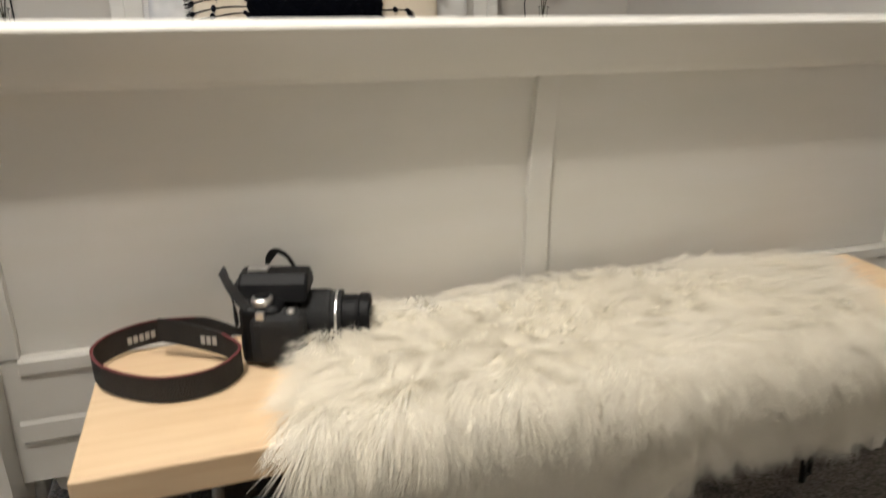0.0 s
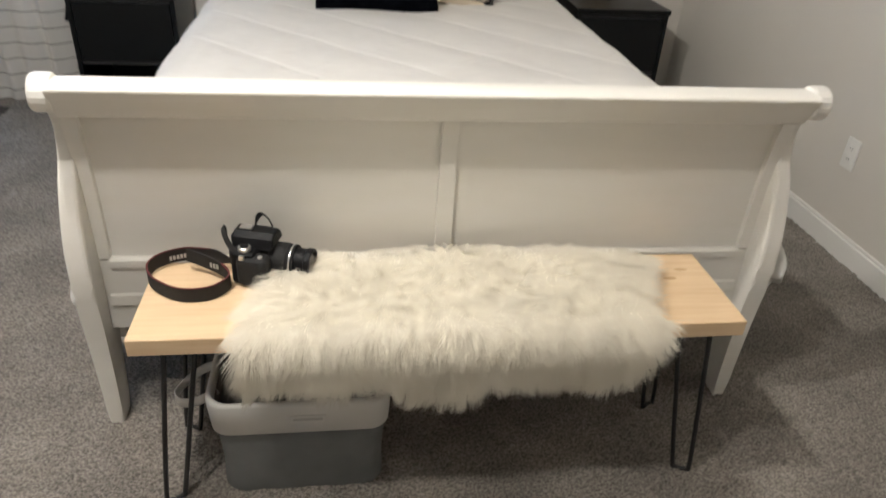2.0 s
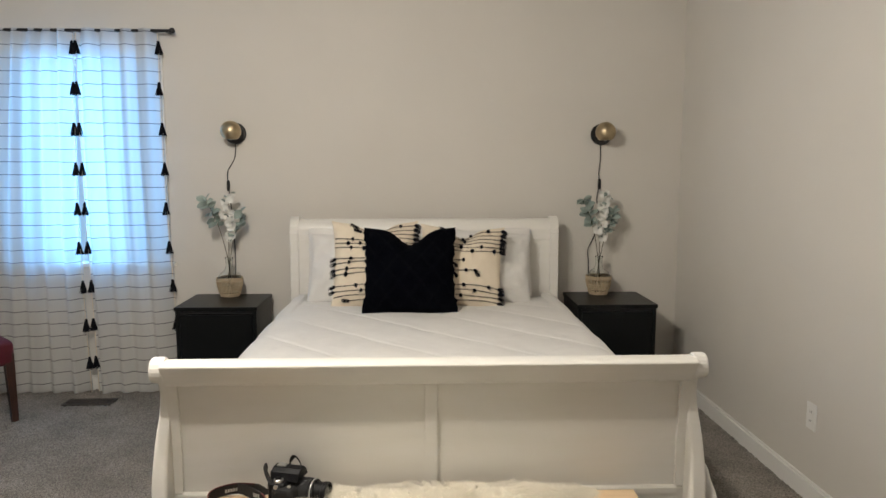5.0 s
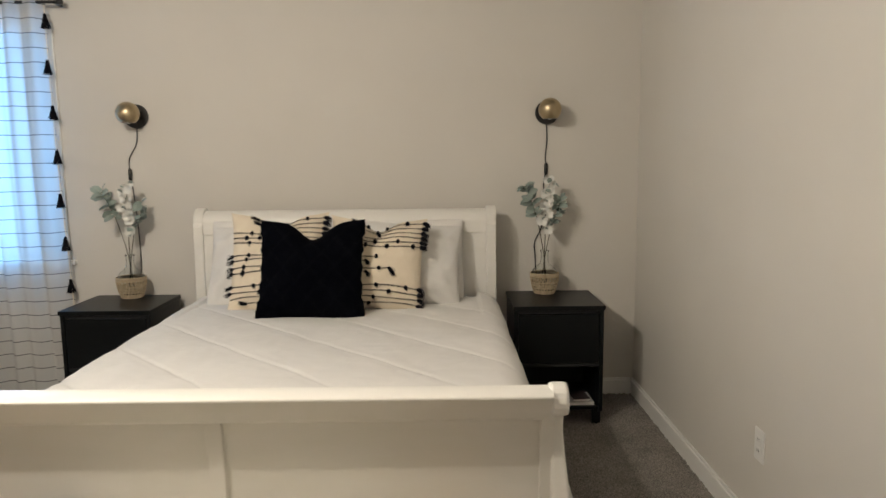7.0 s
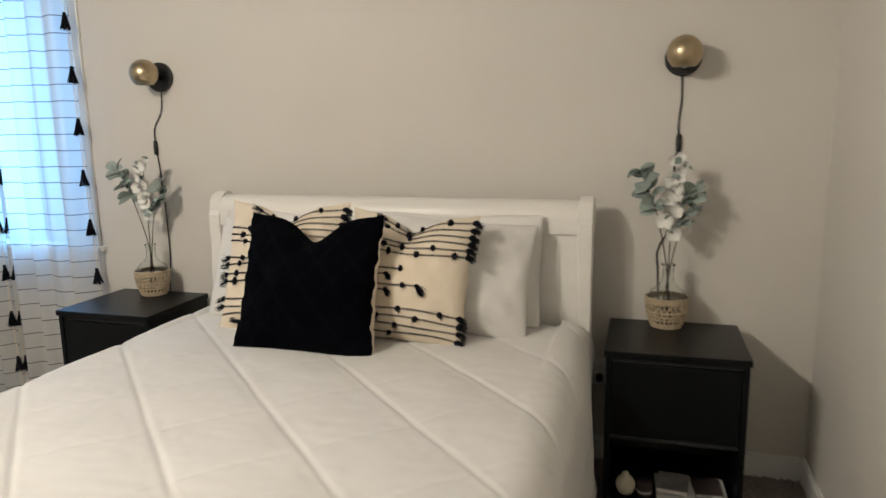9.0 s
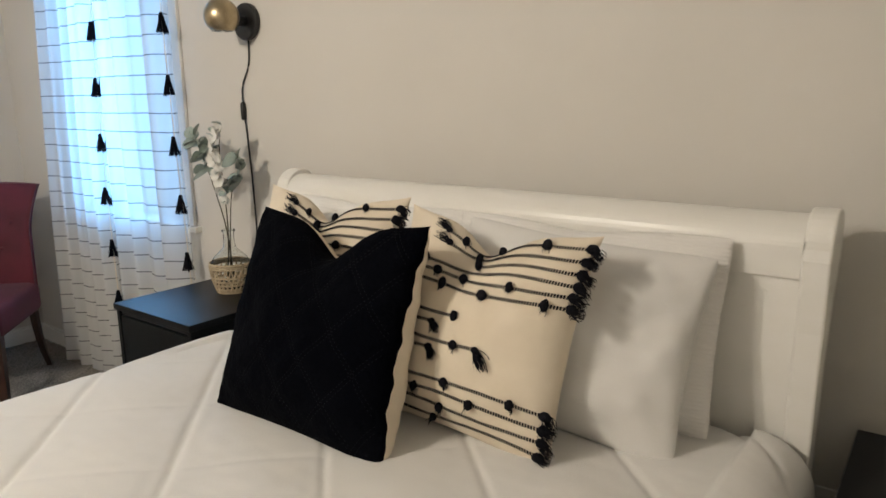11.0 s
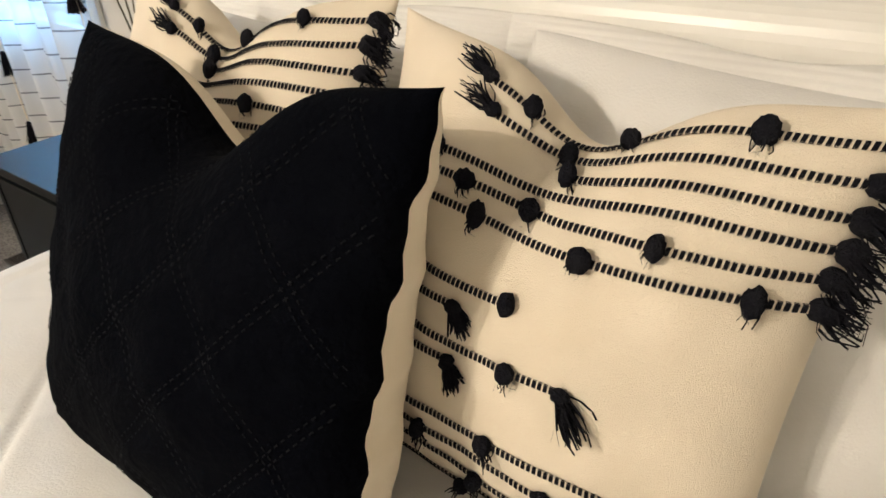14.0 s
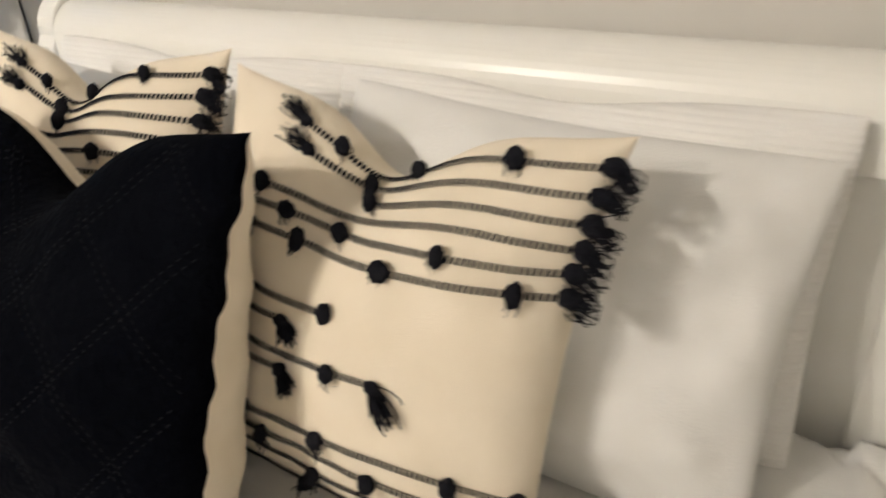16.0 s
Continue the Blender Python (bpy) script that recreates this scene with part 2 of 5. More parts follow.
for x0, x1 in ((-0.777, -0.745), (0.745, 0.777)):
    part("stile", prism(board(foot_face, 0.46, 0.806, (0.0, 0.03), 1, 8), x0, x1, 0.002), bed_paint, foot)
part("mullion", prism(board(foot_face, 0.46, 0.806, (0.002, 0.03), 1, 8), -0.022, 0.016, 0.002), bed_paint, foot)


def post_outline():
    """S-shaped side post in (y, z): a straight foot, a full belly, a slim neck and a scroll, then down the back."""
    front = [(-2.352, 0.0), (-2.356, 0.16), (-2.364, 0.30), (-2.374, 0.40), (-2.375, 0.48), (-2.366, 0.56), (-2.346, 0.64), (-2.322, 0.70), (-2.316, 0.745), (-2.321, 0.79), (-2.340, 0.818)]
    back = [(-2.262, 0.77), (-2.252, 0.66), (-2.258, 0.52), (-2.262, 0.36), (-2.276, 0.18), (-2.290, 0.0)]
    front = [(p.y, p.z) for p in smoothed([(0, y, z) for y, z in front], 3)]
    back = [(p.y, p.z) for p in smoothed([(0, y, z) for y, z in back], 3)]
    arc = [(-2.366 + 0.037 * math.cos(a), 0.857 + 0.037 * math.sin(a)) for a in [radians(250 - 250 * k / 14) for k in range(15)]]
    return front + arc + back


for sx in (-1, 1):
    x0, x1 = sorted((sx * 0.764, sx * 0.816))
    post = prism(post_outline(), x0, x1, 0.009)
    for v in post.verts:
        # a broad belly, a thin neck and a scroll that stands in from the leg
        mid = np.interp(v.co.z, (0.0, 0.5, 0.76, 0.86), (0.798, 0.793, 0.786, 0.777))
        half = np.interp(v.co.z, (0.0, 0.3, 0.5, 0.66, 0.76, 0.83, 0.88), (0.017, 0.022, 0.024, 0.019, 0.0135, 0.020, 0.021))
        v.co.x = sx * (mid + (abs(v.co.x) - 0.79) / 0.026 * half)
    part("foot_post", post, bed_paint, BED)
    part("side_rail", box(min(sx * 0.765, sx * 0.795), max(sx * 0.765, sx * 0.795), -2.26, -0.12, 0.2, 0.38, 0.004), bed_paint, BED)

head = part("headboard", prism(board(head_face, 0.28, 1.05, (0.005, 0.032), 1, 12), -0.765, 0.765), bed_paint, BED)
part("bottom_rail", prism(board(head_face, 0.26, 0.50, (0.0, 0.034), 1, 3), -0.762, 0.762, 0.003), bed_paint, head)
part("top_rail", prism(board(head_face, 0.955, 0.987, (0.0, 0.034), 1, 4), -0.762, 0.762, 0.002), bed_paint, head)
part("rolled_cap", prism([(-0.118, 0.989), (-0.1182, 1.015)] + [(-0.050 - 0.068 * math.sin(a), 1.045 + 0.069 * math.cos(a)) for a in [math.radians(90 - 8 * n) for n in range(17)]] + [(-0.02, 1.04), (-0.050, 0.989)], -0.762, 0.762), bed_paint, head)
for x0, x1 in ((-0.764, -0.70), (-0.03, 0.03), (0.70, 0.764)):
    part("stile", prism(board(head_face, 0.50, 0.955, (0.0, 0.03), 1, 8), x0, x1, 0.002), bed_paint, head)
for sx in (-1, 1):
    x0, x1 = sorted((sx * 0.762, sx * 0.815))
    outline = [(-0.132, 0), (-0.130, 0.8), (-0.122, 0.88), (-0.126, 0.97), (-0.126, 1.03)]
    outline += [(-0.046 + 0.07 * math.cos(a), 1.058 + 0.07 * math.sin(a)) for a in [math.pi * (1.03 - 1.2 * k / 16) for k in range(17)]]
    outline += [(0.0, 0.99), (-0.03, 0.92), (-0.055, 0.8), (-0.06, 0.0)]
    part("head_post", prism(outline, x0, x1, 0.005), bed_paint, BED)

# mattress and comforter
mattress_mat = material("mattress_ticking", (0.74, 0.73, 0.70), 0.9, None, 10, bump=0.1, bump_scale=200)
tagged(part("mattress", box(-0.755, 0.755, -2.265, -0.135, 0.38, 0.615, 0.05, 4), mattress_mat), "white mattress on the bed frame under the comforter", "mattress")
tagged(part("box_spring", box(-0.755, 0.755, -2.26, -0.135, 0.20, 0.378, 0.02, 2), mattress_mat), "pale box spring inside the bed frame", "box spring")


def comforter():
    xs, r, drop = 0.822, 0.11, 0.50
    flat = xs - r
    total = flat + r * math.pi / 2 + (drop - r)
    nu, nv = 340, 320
    y0, y1 = -2.268, -0.16
    verts, faces = [], []
    for j in range(nv + 1):
        y = y0 + (y1 - y0) * j / nv
        for i in range(nu + 1):
            s = -total + 2 * total * i / nu
            a = abs(s)
            sg = 1 if s > 0 else -1
            hem = 0.02 * noise.noise((s * 2, y * 3, 4.0)) if a > flat else 0
            if a < flat:
                p, n = Vector((s, y, 0.66)), Vector((0, 0, 1))
            elif a < flat + r * math.pi / 2:
                th = (a - flat) / r
                p, n = Vector((sg * (flat + r * math.sin(th)), y, 0.66 - r + r * math.cos(th))), Vector((sg * math.sin(th), 0, math.cos(th)))
            else:
                d = a - flat - r * math.pi / 2
                wave = 0.018 * math.sin(y * 13 + sg) * (d / 0.4) + 0.02 * noise.noise((y * 4, d * 2, sg))
                p, n = Vector((sg * (xs + wave + 0.02 * d), y, 0.66 - r - d + hem)), Vector((sg, 0, 0))
            # diamond quilting with soft pillowing
            q1, q2 = (s + y + 1.12) / 0.41, (s - y) / 0.41
            d1, d2 = abs(q1 - round(q1)), abs(q2 - round(q2))
            puff = 0.0062 * (1 - math.exp(-(d1 / 0.020) ** 2)) + 0.0015 * (1 - math.exp(-(d2 / 0.03) ** 2)) + 0.0055 * math.sin(math.pi * d1)
            puff += 0.0022 * noise.noise(((s + y) * 22, (s - y) * 5, 3)) * math.exp(-(d1 / 0.2) ** 2) + 0.0008 * noise.noise((s * 14, y * 34, 8))
            puff += 0.006 * noise.noise((s * 3, y * 3, 1)) + 0.0028 * noise.noise((s * 9, y * 7, 2)) + 0.0007 * noise.noise((s * 26, y * 20, 6))
            # sag over the mattress ends and a sink under the cushions
            end = min(1.0, (y - y0) / 0.09)
            p += n * puff
            p.z -= 0.10 * (1 - end) ** 2 if a < flat + r else 0.0
            p.z -= 0.02 * max(0.0, (y + 0.75) / 0.6) if a < flat else 0
            verts.append(p)
    for j in range(nv):
        for i in range(nu):
            k = j * (nu + 1) + i
            faces.append((k, k + 1, k + nu + 2, k + nu + 1))
    root = thing("comforter", (0, -1.2, 0.64), "white quilted cotton comforter spread over the bed", "comforter")
    ob = rawpart("quilted_cover", verts, faces, white_cotton, root, "white cotton with diagonal quilting seams")
    mod = ob.modifiers.new("thickness", "SOLIDIFY")
    mod.thickness, mod.offset = 0.02, -1
    for col in (0, nu):
        part("hem", tube([verts[j * (nu + 1) + col] for j in range(0, nv + 1, 2)], 0.009, 6), white_cotton, root, "stitched hem", True)
    # bunched corners that spill past the foot posts
    for sg, size in ((-1, 0.55), (1, 1.12)):
        b = bmesh.new()
        bmesh.ops.create_icosphere(b, subdivisions=4, radius=1)
        for v in b.verts:
            q = v.co.copy()
            crease = 0.14 * noise.noise((q.x * 1.5, q.y * 2, q.z * 1.5 + sg)) + 0.05 * math.sin(q.z * 3 + q.y * 7)
            taper = 0.72 + 0.35 * q.z if q.z < 0 else 1.0
            v.co = Vector((sg * (0.822 + 0.020 * size + 0.030 * q.x * (1 + crease)), -2.262 + 0.098 * size * q.y * (1 + crease) * taper, (0.385 if sg > 0 else 0.335) + 0.115 * size * q.z * (1 + 0.5 * crease)))
        part("corner_fold", b, white_cotton, root, "bunched corner hanging past the bedpost", True)
    return root


comforter()


# ---- cushions ----
def cushion_shape(w, h, thick, dent, seed, wrinkle=0.004, pinch=0.045, power=0.55, fall=0.32, ear=0.0):
    """Surface of a stuffed cushion, local: x across, z up from the lower edge, front towards -y. u, v run from -1 to 1."""
    def f(u, v, side):
        bulge = max(0.0, (1 - u * u) * (1 - v * v))
        x = u * w / 2 * (1 - pinch * (1 - v * v) + ear * (u * v) ** 6)
        z = h / 2 + v * h / 2 * (1 - pinch * (1 - u * u) + ear * (u * v) ** 6 * (1.0 if v > 0 or ear > 0 else 0.3))
        chop = dent * math.exp(-((u - 0.02) / fall) ** 2) * ((v + 1) / 2) ** 6
        z -= chop
        t = thick / 2 * bulge ** power
        t *= 1 - 0.35 * math.exp(-(u / 0.3) ** 2) * max(0.0, v) * (dent > 0)
        lo = 0.1 * (1 - v) * 0.5 * bulge
        wr = wrinkle * (noise.noise((u * 2.5, v * 2.5, seed)) + 0.5 * noise.noise((u * 6 + 3, v * 6, seed + side))) * min(1.0, 4 * bulge)
        return Vector((x, side * (t * (1 + lo) + wr), z))
    return f


def cushion_mesh(f, n=44):
    verts, faces = [], []
    for side in (-1, 1):
        start = len(verts)
        for j in range(n + 1):
            for i in range(n + 1):
                u, v = -1 + 2 * i / n, -1 + 2 * j / n
                u, v = math.sin(u * math.pi / 2), math.sin(v * math.pi / 2)
                verts.append(f(u, v, side))
        for j in range(n):
            for i in range(n):
                k = start + j * (n + 1) + i
                q = (k, k + 1, k + n + 2, k + n + 1)
                faces.append(q if side < 0 else q[::-1])
    return verts, faces


def plain_cushion(name, at, w, h, thick, lean, turn, roll_deg, dent, seed, mat, label, category="pillow", **kw):
    f = cushion_shape(w, h, thick, dent, seed, **kw)
    verts, faces = cushion_mesh(f)
    ob = rawpart(name, verts, faces, mat)
    ob.matrix_basis = pose(*at) @ pose(0, 0, 0, 0, 0, turn) @ pose(0, 0, 0, -lean, 0, 0) @ pose(0, 0, 0, 0, roll_deg, 0)
    return tagged(ob, label, category), f


# ---- cushions end ----
rib_cotton = material("ribbed_cotton", (0.79, 0.77, 0.74), 0.9, (0.76, 0.74, 0.71), 6, bump=0.1, bump_scale=300)
nt = rib_cotton.node_tree
wave, wb = nt.nodes.new("ShaderNodeTexWave"), nt.nodes.new("ShaderNodeBump")
wave.bands_direction, wave.inputs["Scale"].default_value = "Z", 36
wb.inputs["Strength"].default_value, wb.inputs["Distance"].default_value = 0.22, 0.004
nt.links.new(nt.nodes["Texture Coordinate"].outputs["Object"], wave.inputs["Vector"])
nt.links.new(wave.outputs["Fac"], wb.inputs["Height"])
nt.links.new(wb.outputs["Normal"], nt.nodes["Principled BSDF"].inputs["Normal"])

plain_cushion("bed_pillow", (0.295, -0.24, 0.64), 0.70, 0.44, 0.15, 13, 0, 0, 0.015, 11, rib_cotton, "white fine-ribbed cotton pillow standing against the headboard", wrinkle=0.012, ear=-0.03, power=0.5)
plain_cushion("bed_pillow", (-0.365, -0.24, 0.64), 0.68, 0.44, 0.15, 13, 0, 0, 0.015, 12, rib_cotton, "white fine-ribbed cotton pillow standing against the headboard", wrinkle=0.012, ear=-0.03, power=0.5)
plain_cushion("bed_pillow", (0.318, -0.385, 0.645), 0.60, 0.445, 0.20, 22, 4, 4, 0.0, 13, white_cotton, "plump white cotton pillow behind the patterned cushion", wrinkle=0.020, ear=-0.035, pinch=0.075, power=0.5)
plain_cushion("bed_pillow", (-0.43, -0.385, 0.645), 0.52, 0.43, 0.20, 22, -4, 0, 0.0, 14, white_cotton, "plump white cotton pillow behind the patterned cushion", wrinkle=0.020, ear=-0.035, pinch=0.075, power=0.5)

yarn = material("black_yarn", (0.007, 0.007, 0.011), 0.95, (0.012, 0.012, 0.016), 60, bump=0.6, bump_scale=500, spec=0.1)
rope = material("black_and_cream_rope", (0.012, 0.012, 0.016), 0.9, None, 40, spec=0.2)


def strand_tuft(root, tip, spread, count, rng, width=0.0016, curl=0.35):
    """Loose yarn ends as thin tapered ribbons fanning from root towards tip."""
    verts, faces = [], []
    root, tip = Vector(root), Vector(tip)
    axis = tip - root
    for _ in range(count):
        off = Vector((rng.uniform(-1, 1), rng.uniform(-1, 1), rng.uniform(-1, 1))) * spread
        bend = Vector((rng.uniform(-1, 1), rng.uniform(-1, 1), rng.uniform(-1, 1))) * spread * curl * 2
        w = axis.cross(Vector((rng.uniform(-1, 1), rng.uniform(-1, 1), rng.uniform(-1, 1)))).normalized() * width
        k = len(verts)
        for s in range(4):
            t = s / 3
            p = root + axis * t * rng.uniform(0.9, 1.0) + off * (0.25 + 0.75 * t) + bend * math.sin(math.pi * t)
            verts += [p - w * (1 - 0.4 * t), p + w * (1 - 0.4 * t)]
        for s in range(3):
            faces.append((k + 2 * s, k + 2 * s + 1, k + 2 * s + 3, k + 2 * s + 2))
    return verts, faces


def merge(lists):
    verts, faces = [], []
    for v, f in lists:
        k = len(verts)
        verts += v
        faces += [tuple(i + k for i in q) for q in f]
    return verts, faces


def blob(center, r, rng, squash=(1, 1, 1), n=2):
    b = bmesh.new()
    bmesh.ops.create_icosphere(b, subdivisions=n, radius=r)
    ph, rid = rng.uniform(0, 6), rng.choice((7, 8, 9))
    for v in b.verts:
        v.co *= 1 + rng.uniform(-0.05, 0.05) + 0.09 * math.sin(rid * math.atan2(v.co.y, v.co.x) + ph + v.co.z / r) + 0.10 * math.sin(2.3 * v.co.x / r + ph)
        v.co = Vector((v.co.x * squash[0], v.co.y * squash[1], v.co.z * squash[2])) + Vector(center)
    vs = [v.co.copy() for v in b.verts]
    fs = [tuple(v.index for v in f.verts) for f in b.faces]
    b.free()
    return vs, fs


def local_part(name, verts, faces, mat, parent, label="", smooth=False):
    """A part in its parent's own coordinates."""
    ob = rawpart(name, verts, faces, mat, None, label, smooth)
    ob.parent = parent
    return ob


# stripes of the patterned cushions: v from the lower edge, first and last u, how it ends, pompom places
STRIPES = (
    (0.90, -0.42, 0.97, "edge", (-0.22, 0.21, 0.62)),
    (0.79, -0.34, 0.97, "edge", (0.0,)),
    (0.68, 0.05, 0.97, "edge", (0.05,)),
    (0.575, -0.96, 0.97, "edge", (-0.52,)),
    (0.47, -0.96, 0.97, "edge", (-0.62, -0.34, -0.03, 0.47)),
    (0.36, -0.96, 0.97, "edge", (-0.55, -0.24, 0.24, 0.79)),
    (0.10, -0.97, 0.03, "knot", (-0.55,)),
    (0.0, -0.97, -0.20, "brush", (-0.60,)),
    (-0.16, -0.97, 0.32, "brush", (-0.66, 0.10)),
    (-0.26, -0.97, -0.18, "brush", (-0.68,)),
    (-0.53, -0.97, 0.95, "edge", (-0.42, 0.05, 0.68)),
    (-0.65, -0.97, 0.95, "edge", (-0.30, 0.32)),
    (-0.77, -0.95, 0.95, "edge", (0.0,)),
    (-0.88, -0.60, 0.93, "edge", (-0.1,)),
)


def patterned_cushion(at, w, h, thick, lean, turn, roll_deg, dent, seed, label):
    f = cushion_shape(w, h, thick, dent, seed, 0.006, 0.062, 0.5, 0.32, 0.035)
    root = thing("throw_pillow", at, label, "cushion", "patterned cushions on the bed")
    root.matrix_basis = pose(*at) @ pose(0, 0, 0, 0, 0, turn) @ pose(0, 0, 0, -lean, 0, 0) @ pose(0, 0, 0, 0, roll_deg, 0)
    verts, faces = cushion_mesh(f, 52)
    local_part("cover", verts, faces, cream_linen, root, "undyed cream woven cotton cover", True)
    rng = random.Random(seed)

    def at_uv(u, v, lift=0.0):
        p, a, b = f(u, v, -1), f(u + 0.01, v, -1), f(u, v + 0.01, -1)
        n = (a - p).cross(b - p).normalized()
        if n.y > 0:
            n = -n
        return p + n * lift, n

    for v, u0, u1, end, poms in STRIPES:
        # rope: raised dashes on a pale core
        n = int(abs(u1 - u0) * w / 2 / 0.0052)
        dash, core = ([], []), ([], [])
        wob = rng.uniform(0, 6)
        for k in range(n + 1):
            u = u0 + (u1 - u0) * k / n
            vv = v + 0.012 * math.sin(u * 4 + wob)
            p, nn = at_uv(u, vv, 0.0012)
            q, _ = at_uv(u, vv + 0.02, 0.0012)
            p2, _ = at_uv(u + (u1 - u0) / n * 0.62, vv, 0.0012)
            up, al = (q - p).normalized() * 0.0039, p2 - p
            if k < n:
                i = len(dash[0])
                dash[0].extend([p - up, p + al - up, p + al + up, p + up, p + nn * 0.0020 - up * 0.7, p + al + nn * 0.0020 - up * 0.7, p + al + nn * 0.0020 + up * 0.7, p + nn * 0.0020 + up * 0.7])
                dash[1].extend([(i + 4, i + 5, i + 6, i + 7), (i, i + 1, i + 5, i + 4), (i + 3, i + 7, i + 6, i + 2), (i, i + 4, i + 7, i + 3), (i + 1, i + 2, i + 6, i + 5)])
            core[0].extend([p - up * 0.9 + nn * 0.0010, p + up * 0.9 + nn * 0.0010])
            if k:
                j = 2 * k
                core[1].append((j - 2, j, j + 1, j - 1))
        cord = local_part("cord", *core, cream_linen, root)
        tagged(local_part("whipping", *dash, yarn, cord, "black yarn whipping"), kind="stuff")
        for u in poms:
            p, nn = at_uv(u, v + 0.012 * math.sin(u * 4 + wob), 0.006)
            r = rng.uniform(0.0082, 0.0098)
            pom = local_part("pompom", *blob(p, r, rng, (rng.uniform(0.85, 1.05), 0.75, rng.uniform(1.05, 1.3)), 3), yarn, root, "", True)
            tagged(local_part("yarn_fringe", *strand_tuft(p, p + Vector((rng.uniform(-0.008, 0.008), -0.002, -0.014)), 0.007, 12, rng, 0.0010, 0.5), yarn, pom), kind="stuff")
        p, nn = at_uv(u1, v + 0.012 * math.sin(u1 * 4 + wob), 0.005)
        if end == "edge":
            got = [blob(p, 0.012, rng, (1.1, 0.9, 0.9))]
            got.append(strand_tuft(p, p + Vector((0.023, -0.004, -0.008 + rng.uniform(-0.010, 0.006))), 0.0095, 54, rng, 0.0012, 0.6))
            tagged(local_part("fringe", *merge(got), yarn, root), kind="stuff")
        elif end == "knot":
            local_part("pompom", *blob(p, 0.0095, rng, (0.8, 0.8, 1.3)), yarn, root)
        else:
            q = p + (at_uv(u1 + 0.10, v - 0.125, 0.006)[0] - p)
            tagged(local_part("tassel", *merge([blob(p, 0.008, rng, (1, 0.8, 1)), strand_tuft(p, p + (q - p) * (0.84 if u1 > 0 else 0.62), 0.0135 if u1 > 0 else 0.009, 80, rng, 0.0014, 0.15)]), yarn, root), kind="stuff")
        if -0.9 < u0 < 0:
            p, nn = at_uv(u0, v, 0.005)
            q = at_uv(u0 - 0.14, v + 0.03, 0.006)[0]
            tagged(local_part("tassel", *merge([blob(p, 0.008, rng, (1, 0.8, 1)), strand_tuft(p, q, 0.010, 44, rng, 0.0012, 0.3)]), yarn, root), kind="stuff")
        if u0 <= -0.97:
            p, nn = at_uv(-0.975, v, 0.004)
            tagged(local_part("fringe", *merge([blob(p, 0.010, rng), strand_tuft(p, p + Vector((-0.022, -0.004, -0.012)), 0.009, 34, rng, 0.0011, 0.7)]), yarn, root), kind="stuff")
    return root


patterned_cushion((0.188, -0.525, 0.652), 0.465, 0.465, 0.19, 19, 0, 3, 0.062, 3, "cream woven cushion with black rope stripes, pompoms and tassels")
patterned_cushion((-0.285, -0.525, 0.652), 0.475, 0.492, 0.19, 19, 0, 0, 0.065, 4, "cream woven cushion with black rope stripes, tucked behind the black cushion")


def velvet_cushion():
    at = (-0.086, -0.725, 0.650)
    w, h = 0.500, 0.483
    f0 = cushion_shape(w, h, 0.18, 0.082, 5, 0.009, 0.062, 0.45, 0.32, 0.012)

    def f(u, v, side):
        p = f0(u, v, side)
        if side < 0:
            q1, q2 = (u + 0.8 * v) / 0.5, (u - 0.8 * v) / 0.5
            d = min(abs(q1 - round(q1)), abs(q2 - round(q2)))
            p.y += 0.0034 * math.exp(-(d / 0.10) ** 2) * (1 - u ** 8) * (1 - v ** 8)
        # the chopped top flops back, and the back is full low down
        p.y += 0.035 * math.exp(-(u / 0.38) ** 2) * ((v + 1) / 2) ** 5
        if side > 0:
            p.y += max(0.0, p.y) * 0.9 * max(0.0, u) * (0.9 - 0.6 * v)
        # puckered seams and lower corners that splay out
        edge = u ** 12
        p.x += edge * (0.0035 * math.sin(v * 17 + 1) + 0.002 * math.sin(v * 37)) * (1 if u > 0 else -1)
        if v < 0:
            p.x += 0.022 * u ** 3 * v ** 6
            p.z -= 0.010 * u ** 6 * v ** 6
        return p

    root = thing("throw_pillow", at, "black quilted velvet cushion with a cream linen back", "cushion")
    root.matrix_basis = pose(*at) @ pose(0, 0, 0, -20.8, 0, 0)
    verts, faces = cushion_mesh(f, 70)
    half, nf = len(verts) // 2, len(faces) // 2
    front = local_part("velvet_front", verts[:half], faces[:nf], black_velvet, root, "black quilted velvet front", True)
    local_part("linen_back", verts[half:], [tuple(i - half for i in q) for q in faces[nf:]], cream_linen, root, "cream linen back", True)
    # running stitches, two close rows along each quilting line
    verts, faces = [], []
    for fam in (1, -1):
        for m in range(-4, 5):
            for gap in (-0.022, 0.022):
                for k in range(70):
                    v = -0.97 + 1.94 * k / 70
                    u, u2 = 0.5 * m + gap - fam * 0.8 * v, 0.5 * m + gap - fam * 0.8 * (v + 0.014)
                    if abs(u) > 0.96 or abs(u2) > 0.96:
                        continue
                    p, q = f(u, v, -1) + Vector((0, -0.0012, 0)), f(u2, v + 0.014, -1) + Vector((0, -0.0012, 0))
                    side = (q - p).cross(Vector((0, 1, 0))).normalized() * 0.0009
                    i = len(verts)
                    verts += [p - side, p + side, q + side, q - side, (p + q) / 2 + Vector((0, -0.001, 0))]
                    faces += [(i, i + 1, i + 4), (i + 1, i + 2, i + 4), (i + 2, i + 3, i + 4), (i + 3, i, i + 4)]
    stitch = material("dull_stitching", (0.009, 0.0097, 0.012), 0.9, spec=0.05)
    tagged(local_part("stitching", verts, faces, stitch, front, "fine dark running stitches"), kind="stuff")


velvet_cushion()

